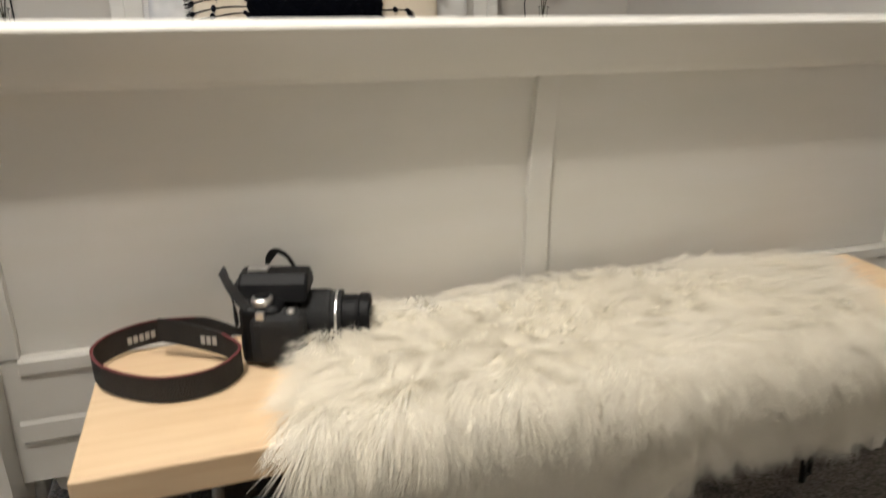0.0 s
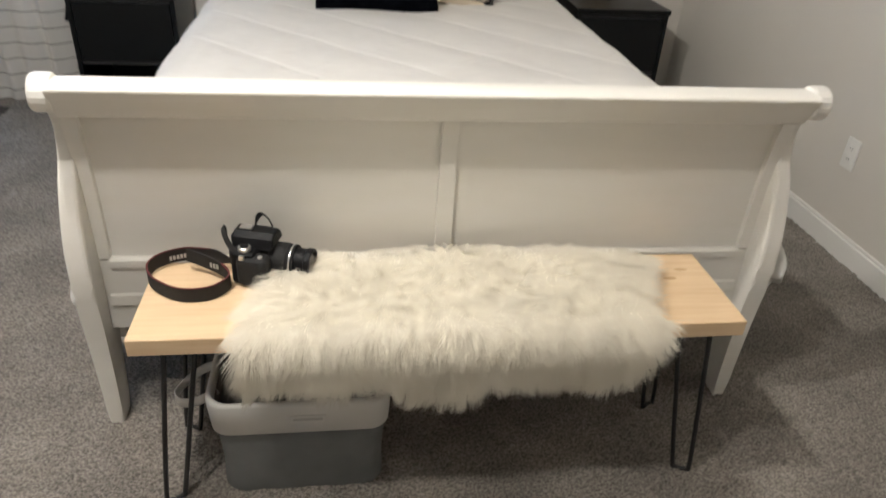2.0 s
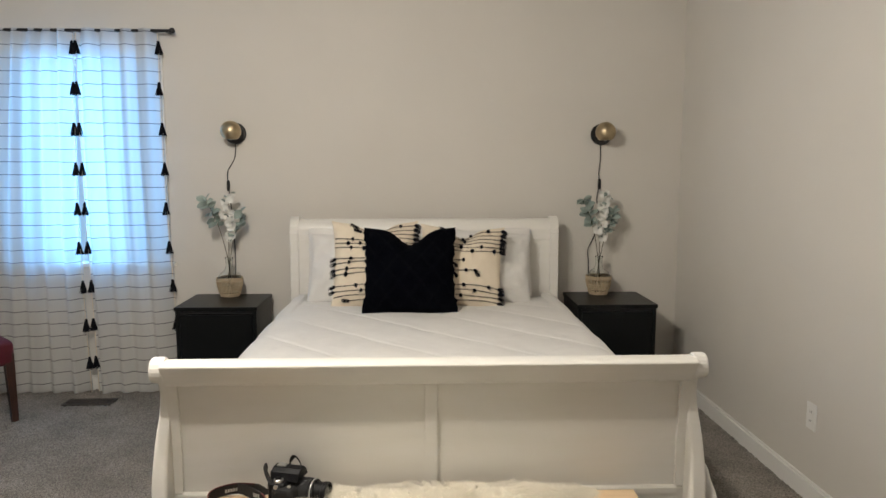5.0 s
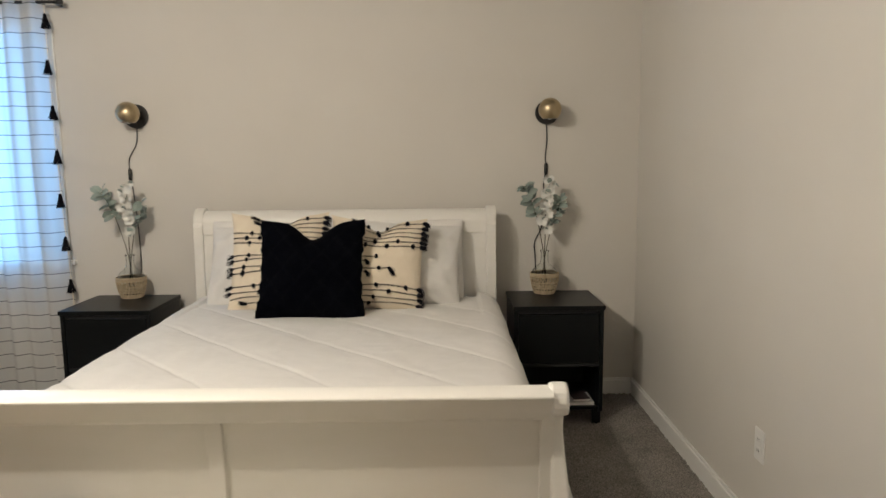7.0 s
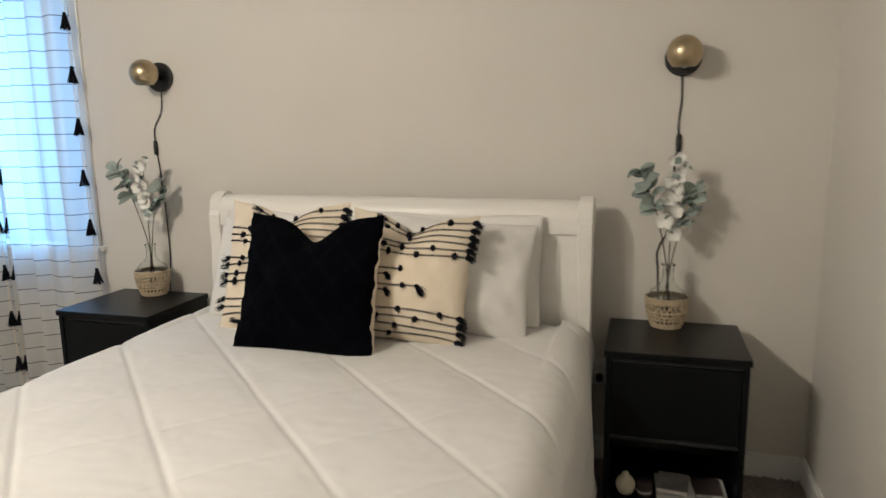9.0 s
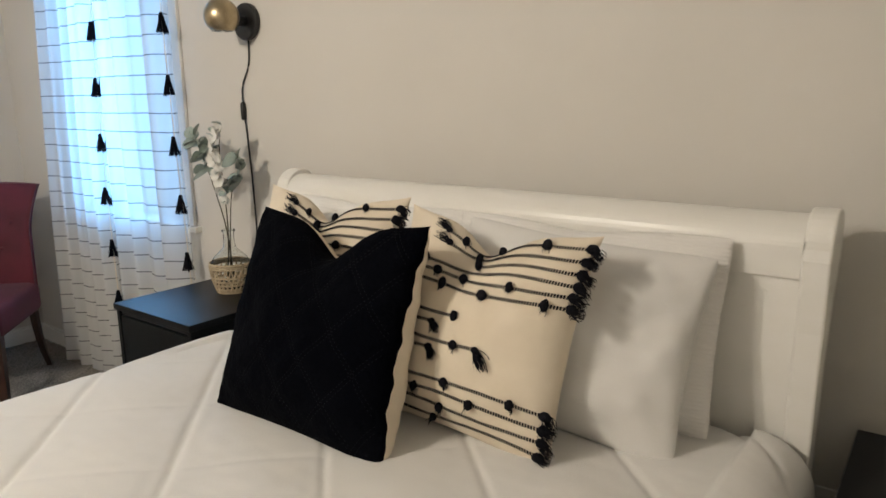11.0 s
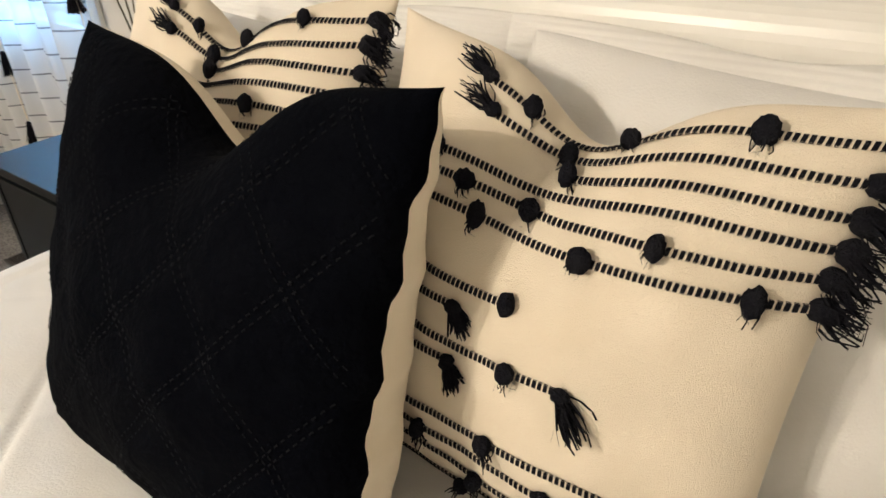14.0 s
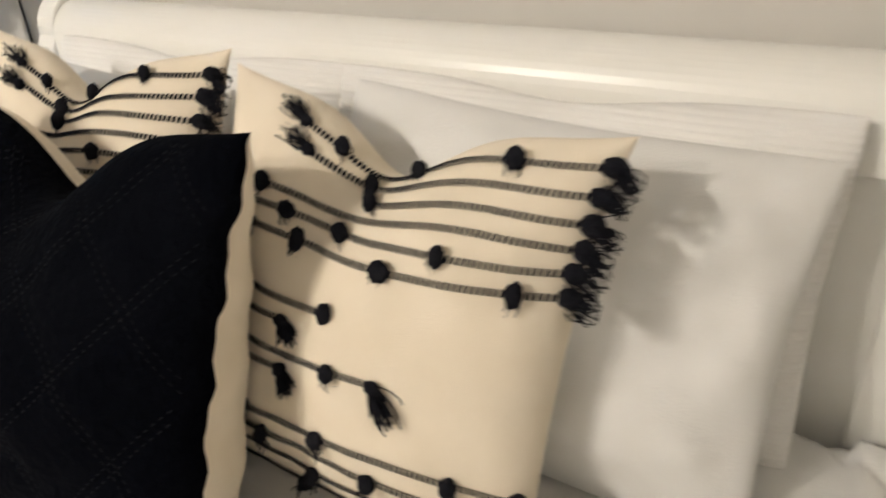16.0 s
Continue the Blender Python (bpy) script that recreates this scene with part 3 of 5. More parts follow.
# ---- bench, throw, camera, basket ----
bench = thing("bench", (-0.02, -2.48, 0), "pale pine bench with black steel hairpin legs at the bed's foot", "bench")
part("bench_top", box(-0.640, 0.606, -2.620, -2.345, 0.430, 0.468, 0.003), pine, bench, "pale pine plank top")
for sx in (-1, 1):
    for y, sy in ((-2.608, 1), (-2.372, -1)):
        cx = -0.017 + sx * 0.603
        b = tube(smoothed([(cx - sx * 0.040, y + sy * 0.014, 0.43), (cx + sx * 0.006, y + sy * 0.002, 0.035), (cx - sx * 0.002, y + sy * 0.005, 0.010), (cx - sx * 0.013, y + sy * 0.010, 0.0065), (cx - sx * 0.024, y + sy * 0.016, 0.012), (cx - sx * 0.032, y + sy * 0.020, 0.04), (cx - sx * 0.095, y + sy * 0.05, 0.43)], 5), 0.0056)
        leg = part("leg", b, black_steel, bench, "black steel hairpin leg", True)
        part("mounting_plate", box(min(cx - sx * 0.002, cx - sx * 0.11), max(cx - sx * 0.002, cx - sx * 0.11), min(y, y + sy * 0.07), max(y, y + sy * 0.07), 0.4265, 0.4299), black_steel, leg)
knot_mat = material("pine_knot", (0.50, 0.32, 0.17), 0.5, (0.58, 0.39, 0.22), 60)
for kx, ky in ((0.505, -2.45), (0.545, -2.415)):
    b = lathe([(0.011, 0.4680), (0.009, 0.4684)], (0, 0, 0), 14)
    bmesh.ops.transform(b, matrix=Matrix.LocRotScale((kx, ky, 0), None, (1.5, 0.55, 1)), verts=b.verts)
    part("knot", b, knot_mat, bench, "brown knot in the pine")

fur_mat = bpy.data.materials.new("long_white_fur")
fur_mat.use_nodes = True
nt = fur_mat.node_tree
fb = nt.nodes["Principled BSDF"]
fb.inputs["Base Color"].default_value, fb.inputs["Roughness"].default_value = (0.96, 0.94, 0.88, 1), 0.55
fb.inputs["Specular IOR Level"].default_value = 0.25
tr, mx = nt.nodes.new("ShaderNodeBsdfTranslucent"), nt.nodes.new("ShaderNodeMixShader")
tr.inputs["Color"].default_value, mx.inputs["Fac"].default_value = (1.0, 0.96, 0.86, 1), 0.30
isl, hs = nt.nodes.new("ShaderNodeNewGeometry"), nt.nodes.new("ShaderNodeHueSaturation")
mr = nt.nodes.new("ShaderNodeMapRange")
mr.inputs["To Min"].default_value, mr.inputs["To Max"].default_value = 0.97, 1.02
hs.inputs["Color"].default_value = (1.0, 0.96, 0.86, 1)
nt.links.new(isl.outputs["Random Per Island"], mr.inputs["Value"])
nt.links.new(mr.outputs["Result"], hs.inputs["Value"])
nt.links.new(hs.outputs["Color"], fb.inputs["Base Color"])
nt.links.new(fb.outputs["BSDF"], mx.inputs[1])
nt.links.new(tr.outputs["BSDF"], mx.inputs[2])
clear, mx2 = nt.nodes.new("ShaderNodeBsdfTransparent"), nt.nodes.new("ShaderNodeMixShader")
mx2.inputs["Fac"].default_value = 0.50
nt.links.new(mx.outputs["Shader"], mx2.inputs[1])
nt.links.new(clear.outputs["BSDF"], mx2.inputs[2])
nt.links.new(mx2.outputs["Shader"], nt.nodes["Material Output"].inputs["Surface"])
hide_mat = material("fur_backing", (0.95, 0.92, 0.85), 0.95, (0.92, 0.89, 0.82), 40, bump=0.15, bump_scale=120)


def fur_throw():
    root = thing("fur_throw", (-0.01, -2.5, 0.468), "long-haired white faux-fur throw draped over the bench", "throw")
    rng = np.random.default_rng(5)
    x0, x1 = -0.405, 0.425

    def hang(x):
        """Height of the front hem."""
        return 0.400 - 0.060 * math.exp(-((x + 0.05) / 0.10) ** 2) - 0.04 * math.exp(-((x - 0.26) / 0.09) ** 2) - 0.02 * math.exp(-((x + 0.40) / 0.12) ** 2) + 0.09 * max(0.0, (x - 0.30) / 0.12) ** 2 + 0.008 * math.sin(x * 31)

    def ends(v):
        return x0 + 0.025 * math.sin(v * 5 + 1) + 0.05 * max(0, 0.25 - v), x1 + 0.03 * math.sin(v * 6) - 0.03 * max(0, 0.3 - v) * 3

    def surf(u, v):
        """u across, v from the back edge over the front; place and normal."""
        a, b = ends(v)
        x = a + (b - a) * u
        yb, yf, r, top = -2.352 - 0.012 * math.sin(u * 9), -2.604, 0.048, 0.484
        top += 0.004 * noise.noise((x * 17, v * 6, 2.0)) + 0.0025 * noise.noise((x * 45, v * 16, 5.0))
        l1, l2 = abs(yf - yb), r * math.pi / 2
        l3 = top - r - hang(x)
        s = v * (l1 + l2 + l3)
        if s < l1:
            return Vector((x, yb - s, top)), Vector((0, 0, 1))
        if s < l1 + l2:
            th = (s - l1) / r
            return Vector((x, yf - r * math.sin(th), top - r + r * math.cos(th))), Vector((0, -math.sin(th), math.cos(th)))
        return Vector((x, yf - r - (0.014 * math.sin(x * 20) + 0.006 * math.sin(x * 47 + 1)) * (s - l1 - l2) / 0.1, top - r - (s - l1 - l2))), Vector((0, -1, 0.05)).normalized()

    nu, nv = 60, 40
    verts, faces = [], []
    for j in range(nv + 1):
        for i in range(nu + 1):
            verts.append(surf(i / nu, j / nv)[0])
    for j in range(nv):
        for i in range(nu):
            k = j * (nu + 1) + i
            faces.append((k, k + 1, k + nu + 2, k + nu + 1))
    skin = rawpart("hide", verts, faces, hide_mat, root, "soft backing under the pile")
    mod = skin.modifiers.new("thickness", "SOLIDIFY")
    mod.thickness, mod.offset = 0.014, 1
    # pile: locks of long hair that lean outwards and down
    count = 62000
    verts, faces, normals = [], [], []
    for _ in range(count):
        u, v = rng.random(), rng.random() ** 0.85
        p, n = surf(u, v)
        c = Vector((p.x * 40, (p.y + p.z) * 40, 0))
        lock = Vector((noise.noise(c), noise.noise(c + Vector((9, 4, 2))), noise.noise(c + Vector((3, 8, 7)))))
        c2 = c * 0.22
        turn = 2.0 * noise.noise(c2 + Vector((1, 1, 1))) - math.pi / 2 + 1.2 * (u - 0.5)
        over = Vector((math.cos(turn), math.sin(turn), 0.0))
        down = Vector((0.5 * (u - 0.5) + noise.noise(c2 + Vector((5, 2, 8))) * 0.7, -0.10, -1.0))
        steep = min(1.0, max(0.0, -n.y))
        flow = over * (1 - steep) + down * steep
        flow.x += max(0, 0.05 - u) * -14 + max(0, u - 0.95) * 14
        if v < 0.06:
            flow.y += (0.06 - v) * 6
        flow = (flow - n * flow.dot(n)).normalized()
        rim = math.exp(-((steep - 0.55) / 0.3) ** 2)
        d = (flow + n * (0.20 + 0.22 * rng.random() + 0.16 * rim) + lock * (0.36 + 0.24 * rim) + Vector(rng.normal(0, 0.10, 3))).normalized()
        tip = max(0.0, 0.05 - u, u - 0.95) * 20
        length = 0.027 + 0.010 * steep + 0.008 * rim + 0.010 * rng.random() + 0.008 * lock.z + 0.012 * tip * rng.random()
        droop = -n * (0.22 + 0.25 * rim) + Vector((0, 0, -0.35 * steep)) + lock * 0.2
        lift = 0.012 + 0.009 * rng.random()
        w = d.cross(n + Vector(rng.normal(0, 0.2, 3))).normalized() * 0.0008
        k = len(verts)
        for s in range(4):
            t = s / 3
            q = p + n * lift + d * length * t + droop * length * 0.42 * t * t
            if -2.60 < q.y < -2.35 and abs(q.x) < 0.4 and q.z < p.z + 0.0145:
                q.z = p.z + 0.0145 + 0.003 * t
            ww = w * (1 - 0.85 * t)
            verts += [q - ww, q + ww]
            soft = (n + d * 0.15 * t + lock * 0.10).normalized()
            normals += [soft, soft]
        for s in range(3):
            faces.append((k + 2 * s, k + 2 * s + 1, k + 2 * s + 3, k + 2 * s + 2))
    pile = tagged(rawpart("fur_hair", verts, faces, fur_mat, root, "long soft white hair", True), kind="stuff")
    pile.data.normals_split_custom_set_from_vertices(normals)


fur_throw()

cam_plastic = material("black_camera_plastic", (0.004, 0.004, 0.005), 0.46, (0.006, 0.006, 0.007), 50, bump=0.15, bump_scale=700, spec=0.16)
cam_rubber = material("black_rubber", (0.007, 0.007, 0.008), 0.75, None, 40, bump=0.3, bump_scale=500)
silver = material("brushed_silver", (0.55, 0.55, 0.55), 0.3, None, 30, metal=0.9)
print_white = material("white_print", (0.75, 0.74, 0.72), 0.7)
strap_mat = material("black_webbing", (0.010, 0.0095, 0.010), 0.8, (0.015, 0.013, 0.013), 60, bump=0.4, bump_scale=400)
red_edge = material("dark_red_piping", (0.10, 0.016, 0.018), 0.8)
lens_glass = material("dark_lens_glass", (0.01, 0.01, 0.02), 0.05, None, 5, coat=1.0)


def ribbon(points, width, thick, steps=8, tilt=0.0):
    """A flat strap on edge along points, its width upright."""
    pts = smoothed(points, steps)
    b, rows = bmesh.new(), []
    for k, p in enumerate(pts):
        d = (pts[min(k + 1, len(pts) - 1)] - pts[max(k - 1, 0)]).normalized()
        up = Vector((0, 0, 1))
        side = d.cross(up)
        side = side.normalized() if side.length > 0.05 else Vector((0, 1, 0))
        up = (side.cross(d) + side * tilt).normalized()
        w = width(k / (len(pts) - 1)) if callable(width) else width
        rows.append([b.verts.new(p + up * a * w / 2 + side * c * thick / 2) for a, c in ((-1, -1), (1, -1), (1, 1), (-1, 1))])
    for r, q in zip(rows, rows[1:]):
        for i in range(4):
            b.faces.new((r[i], r[(i + 1) % 4], q[(i + 1) % 4], q[i]))
    b.faces.new(rows[0][::-1])
    b.faces.new(rows[-1])
    return b


def dslr():
    root = thing("dslr_camera", (-0.42, -2.39, 0.468), "black digital reflex camera with zoom lens lying on the bench", "camera")
    z = 0.469
    body = part("body", box(-0.452, -0.402, -2.438, -2.318, z, z + 0.080, 0.010, 3), cam_plastic, root)
    part("grip", box(-0.440, -0.376, -2.446, -2.408, z + 0.001, z + 0.072, 0.014, 3), cam_rubber, body, "rubber-covered hand grip")
    hump = [(-2.412, z + 0.076), (-2.404, z + 0.096), (-2.392, z + 0.106), (-2.368, z + 0.106), (-2.356, z + 0.096), (-2.348, z + 0.076)]
    part("viewfinder_hump", prism(hump, -0.458, -0.376, 0.004), cam_plastic, body)
    part("hot_shoe", box(-0.448, -0.424, -2.389, -2.371, z + 0.106, z + 0.110, 0.001), silver, body, "silver flash shoe")
    dial = part("mode_dial", lathe([(0.0115, 0), (0.0125, 0.002), (0.0125, 0.008), (0.010, 0.010)], (-0.425, -2.424, z + 0.079), 20), silver, body, "silver-edged mode dial", False)
    part("dial_cap", lathe([(0.0085, 0), (0.008, 0.002)], (-0.425, -2.424, z + 0.0892), 18), cam_plastic, dial)
    part("shutter_button", lathe([(0.005, 0), (0.005, 0.003), (0.004, 0.004)], (-0.392, -2.432, z + 0.071), 14), silver, body)
    part("eyecup", box(-0.466, -0.452, -2.394, -2.366, z + 0.070, z + 0.092, 0.004), cam_rubber, body)
    part("strap_lug", box(-0.43, -0.42, -2.444, -2.437, z + 0.066, z + 0.076, 0.001), silver, body)
    ly, lz = -2.382, z + 0.042
    barrel = [(0.030, -0.402), (0.031, -0.396), (0.031, -0.388), (0.0335, -0.386), (0.0335, -0.352), (0.0315, -0.350), (0.0315, -0.346), (0.033, -0.344), (0.033, -0.338)]
    lens = part("lens", lathe(barrel, (0, ly, lz), 32, "x"), cam_rubber, root, "ribbed black zoom lens", False)
    for k in range(36):
        a = 2 * math.pi * k / 36
        r = box(-0.383, -0.356, -0.0013, 0.0013, -0.0008, 0.0008)
        bmesh.ops.transform(r, matrix=Matrix.Translation((0, ly + 0.0335 * math.cos(a), lz + 0.0335 * math.sin(a))) @ Matrix.Rotation(a + math.pi / 2, 4, "X"), verts=r.verts)
        part("rib", r, cam_rubber, lens)
    part("silver_ring", lathe([(0.0334, -0.3455), (0.0336, -0.345), (0.0336, -0.343), (0.0334, -0.3425)], (0, ly, lz), 32, "x"), silver, lens, "silver ring")
    part("front_barrel", lathe([(0.027, -0.338), (0.027, -0.322), (0.0265, -0.318), (0.029, -0.316), (0.029, -0.306), (0.0275, -0.304), (0.024, -0.3045), (0.022, -0.309)], (0, ly, lz), 32, "x"), cam_plastic, lens)
    part("front_element", lathe([(0.0225, -0.3095), (0.015, -0.3075), (0.004, -0.3065)], (0, ly, lz), 24, "x"), lens_glass, lens, "dark coated glass")
    swing = Matrix.Translation((-0.425, -2.388, 0)) @ pose(0, 0, 0, 0, 0, -16) @ Matrix.Diagonal((1.08, 1.08, 1, 1)) @ Matrix.Translation((0.427, 2.382, 0))
    for ob in list(root.children):
        ob.matrix_basis = swing
    # neck strap: a loop standing on edge and two loose ends at the lugs
    loop = [(-0.455, -2.418, 0.505), (-0.480, -2.385, 0.497), (-0.520, -2.358, 0.493), (-0.575, -2.348, 0.491), (-0.622, -2.368, 0.489), (-0.640, -2.408, 0.488), (-0.618, -2.458, 0.487), (-0.560, -2.498, 0.486), (-0.500, -2.494, 0.486), (-0.468, -2.456, 0.488), (-0.487, -2.420, 0.494), (-0.535, -2.392, 0.503), (-0.565, -2.378, 0.507)]
    width = lambda t: 0.011 + 0.021 * min(1.0, max(0.0, (t - 0.06) / 0.08))
    strap = part("neck_strap", ribbon(loop, width, 0.003), strap_mat, root, "wide black neck strap with white print")
    part("piping", ribbon([(x, y, q + 0.0158) for x, y, q in loop[2:11]], 0.0012, 0.0036), red_edge, strap, "dark red piping")
    part("strap_end", ribbon([(-0.445, -2.440, 0.540), (-0.462, -2.432, 0.556), (-0.475, -2.418, 0.578), (-0.480, -2.400, 0.586), (-0.476, -2.396, 0.570), (-0.470, -2.402, 0.540), (-0.468, -2.408, 0.512)], 0.011, 0.002, 6, 0.6), strap_mat, root)
    part("strap_end", ribbon([(-0.425, -2.335, 0.545), (-0.418, -2.330, 0.568), (-0.408, -2.336, 0.582), (-0.394, -2.345, 0.576), (-0.384, -2.352, 0.558)], 0.011, 0.002, 6, 0.6), strap_mat, root)
    # printing on the strap as plain bars
    for (ax, ay), (bx, by), zz, hh in (((-0.606, -2.3665), (-0.572, -2.3510), 0.491, 0.010), ((-0.514, -2.4035), (-0.493, -2.4150), 0.498, 0.012)):
        b = bmesh.new()
        n = 5 if hh < 0.011 else 3
        for k in range(n):
            t0, t1 = (k + 0.1) / n, (k + 0.85) / n
            for c0, c1 in ((t0, t1),):
                p, q = Vector((ax + (bx - ax) * c0, ay + (by - ay) * c0, 0)), Vector((ax + (bx - ax) * c1, ay + (by - ay) * c1, 0))
                o = Vector((q.y - p.y, p.x - q.x, 0)).normalized() * 0.0022
                vs = [b.verts.new((w.x + o.x, w.y + o.y, h)) for w, h in ((p, zz - hh / 2), (q, zz - hh / 2), (q, zz + hh / 2), (p, zz + hh / 2))]
                b.faces.new(vs)
        bmesh.ops.solidify(b, geom=b.faces, thickness=0.0005)
        part("print", b, print_white, strap, "white printed bars")


dslr()

felt = material("grey_felt", (0.17, 0.175, 0.175), 0.95, (0.14, 0.145, 0.145), 12, bump=0.3, bump_scale=300)
pale_plastic = material("pale_grey_plastic", (0.62, 0.61, 0.59), 0.5, (0.58, 0.57, 0.55), 6)
print_grey = material("faded_print", (0.44, 0.43, 0.42), 0.7)
dark_inside = material("taupe_lining", (0.16, 0.14, 0.125), 0.9, None, 10)


def rounded(x0, x1, y0, y1, r, n=6):
    pts = []
    for cx, cy, a0 in ((x1 - r, y1 - r, 0), (x0 + r, y1 - r, 90), (x0 + r, y0 + r, 180), (x1 - r, y0 + r, 270)):
        pts += [(cx + r * math.cos(radians(a0 + 90 * k / n)), cy + r * math.sin(radians(a0 + 90 * k / n))) for k in range(n + 1)]
    return pts


def shell(levels):
    """Rings of points joined upwards, open at both ends."""
    b = bmesh.new()
    rings = [[b.verts.new((x, y, z)) for x, y in ring] for ring, z in levels]
    n = len(rings[0])
    for a, c in zip(rings, rings[1:]):
        for k in range(n):
            b.faces.new((a[k], a[(k + 1) % n], c[(k + 1) % n], c[k]))
    return b, rings


def laundry_basket():
    root = thing("storage_basket", (-0.325, -2.47, 0), "grey felt storage basket with a pale rim under the bench", "basket")
    def ring(d):
        return rounded(-0.510 + d, -0.150 - d, -2.592 + d, -2.355 - d, 0.045)
    b, r = shell([(ring(0.006), 0.001), (ring(0.002), 0.012), (ring(0.004), 0.09), (ring(0.0), 0.15), (ring(-0.005), 0.205), (ring(0.004), 0.205), (ring(0.020), 0.012)])
    b.faces.new(r[0][::-1])
    b.faces.new(r[-1])
    body = part("basket_body", b, felt, root, "dark grey felt body", True)
    b, r = shell([(ring(-0.003), 0.192), (ring(-0.010), 0.194), (ring(-0.015), 0.272), (ring(-0.013), 0.281), (ring(-0.006), 0.281), (ring(-0.003), 0.272), (ring(0.0), 0.194)])
    rim = part("rim", b, pale_plastic, root, "pale grey folded rim", True)
    b, r = shell([(ring(0.0005), 0.19), (ring(0.0005), 0.26)])
    part("lining", b, dark_inside, root, "dark taupe lining", True)
    tag = box(-0.350, -0.275, -2.6075, -2.604, 0.226, 0.246, 0.001)
    part("label_plate", tag, pale_plastic, rim)
    part("label_bar", box(-0.343, -0.282, -2.6085, -2.6074, 0.233, 0.239), print_grey, rim, "pale grey print bar")
    handle = [(-0.508, -2.52, 0.25), (-0.545, -2.535, 0.235), (-0.585, -2.525, 0.222), (-0.605, -2.49, 0.215), (-0.585, -2.45, 0.22), (-0.55, -2.43, 0.235), (-0.508, -2.43, 0.25)]
    part("handle", ribbon(handle, 0.022, 0.003), pale_plastic, root, "pale webbing carry loop", True)


laundry_basket()

# ---- nightstands ----
night_in = material("black_inside", (0.008, 0.008, 0.009), 0.7)


def nightstand(x0):
    x1, y0, y1 = x0 + 0.470, -0.385, 0.040
    root = thing("nightstand", ((x0 + x1) / 2, -0.17, 0), "black lacquered nightstand with one drawer above an open cubby", "nightstand", "nightstands beside the bed")
    part("top", box(x0, x1, y0, y1, 0.612, 0.635, 0.0025), black_wood, root)
    for a, b in ((x0 + 0.006, x0 + 0.026), (x1 - 0.026, x1 - 0.006)):
        part("side_panel", box(a, b, y0 + 0.008, y1 - 0.002, 0.075, 0.611, 0.0015), black_wood, root)
    part("back_panel", box(x0 + 0.027, x1 - 0.027, y1 - 0.012, y1 - 0.003, 0.09, 0.611), night_in, root)
    part("shelf", box(x0 + 0.027, x1 - 0.027, y0 + 0.010, y1 - 0.013, 0.085, 0.103, 0.0015), black_wood, root)
    part("divider", box(x0 + 0.027, x1 - 0.027, y0 + 0.014, y1 - 0.013, 0.315, 0.330, 0.0015), night_in, root)
    part("drawer", box(x0 + 0.029, x1 - 0.029, y0 + 0.010, y0 + 0.030, 0.334, 0.590, 0.002), black_wood, root, "plain black drawer front")
    part("rail", box(x0 + 0.027, x1 - 0.027, y0 + 0.016, y0 + 0.032, 0.594, 0.611), night_in, root)
    for fx in (x0 + 0.035, x1 - 0.035):
        for fy in (y0 + 0.04, y1 - 0.04):
            part("foot", box(fx - 0.022, fx + 0.022, fy - 0.022, fy + 0.022, 0, 0.0845, 0.003), black_wood, root)
    return root


right_stand = nightstand(0.881)
nightstand(-1.432)

ceramic = material("cream_ceramic", (0.72, 0.68, 0.55), 0.45, (0.62, 0.58, 0.44), 20)
paper = material("white_paper", (0.72, 0.71, 0.69), 0.7, (0.66, 0.65, 0.63), 20)
grey_cover = material("grey_cover", (0.32, 0.31, 0.30), 0.5, (0.22, 0.21, 0.21), 25)
dark_cover = material("dark_cover", (0.05, 0.04, 0.045), 0.5, (0.08, 0.06, 0.06), 20)
b = lathe([(0.012, 0.103), (0.024, 0.106), (0.033, 0.125), (0.034, 0.142), (0.026, 0.160), (0.012, 0.170), (0.013, 0.178), (0.006, 0.184)], (0.965, -0.345, 0), 20)
tagged(part("ornament", b, ceramic, smooth=True), "small rounded cream ceramic ornament in the open cubby", "ornament")
can = thing("candle_tin", (1.03, -0.34, 0.103), "dark round tin with a pale band in the open cubby", "tin")
part("tin_body", lathe([(0.026, 0.1035), (0.027, 0.106), (0.027, 0.150), (0.024, 0.153)], (1.03, -0.338, 0), 22), dark_cover, can)
part("band", lathe([(0.0274, 0.114), (0.0276, 0.115), (0.0276, 0.121), (0.0274, 0.122)], (1.03, -0.338, 0), 22), paper, can, "pale band")
for (bx0, bx1, by0, by1, z0, z1, rot, cover, text) in ((1.068, 1.305, -0.362, -0.20, 0.1035, 0.118, 2, paper, "thick white-covered magazine lying in the cubby"), (1.075, 1.180, -0.350, -0.22, 0.1190, 0.136, -5, grey_cover, "small grey book lying on the magazine"), (1.195, 1.285, -0.345, -0.22, 0.1190, 0.131, 6, dark_cover, "small dark book lying on the magazine")):
    book = thing("book", ((bx0 + bx1) / 2, (by0 + by1) / 2, z0), text, "book")
    turn = Matrix.Translation(((bx0 + bx1) / 2, (by0 + by1) / 2, 0)) @ pose(0, 0, 0, 0, 0, rot) @ Matrix.Translation((-(bx0 + bx1) / 2, -(by0 + by1) / 2, 0))
    for nm, pb, mt in (("pages", box(bx0 + 0.002, bx1 - 0.002, by0 + 0.002, by1, z0 + 0.0015, z1 - 0.0015), paper), ("front_cover", box(bx0, bx1, by0, by1, z1 - 0.0014, z1, 0.0004), cover), ("back_cover", box(bx0, bx1, by0, by1, z0, z0 + 0.0014, 0.0004), cover)):
        bmesh.ops.transform(pb, matrix=turn, verts=pb.verts)
        part(nm, pb, mt, book)

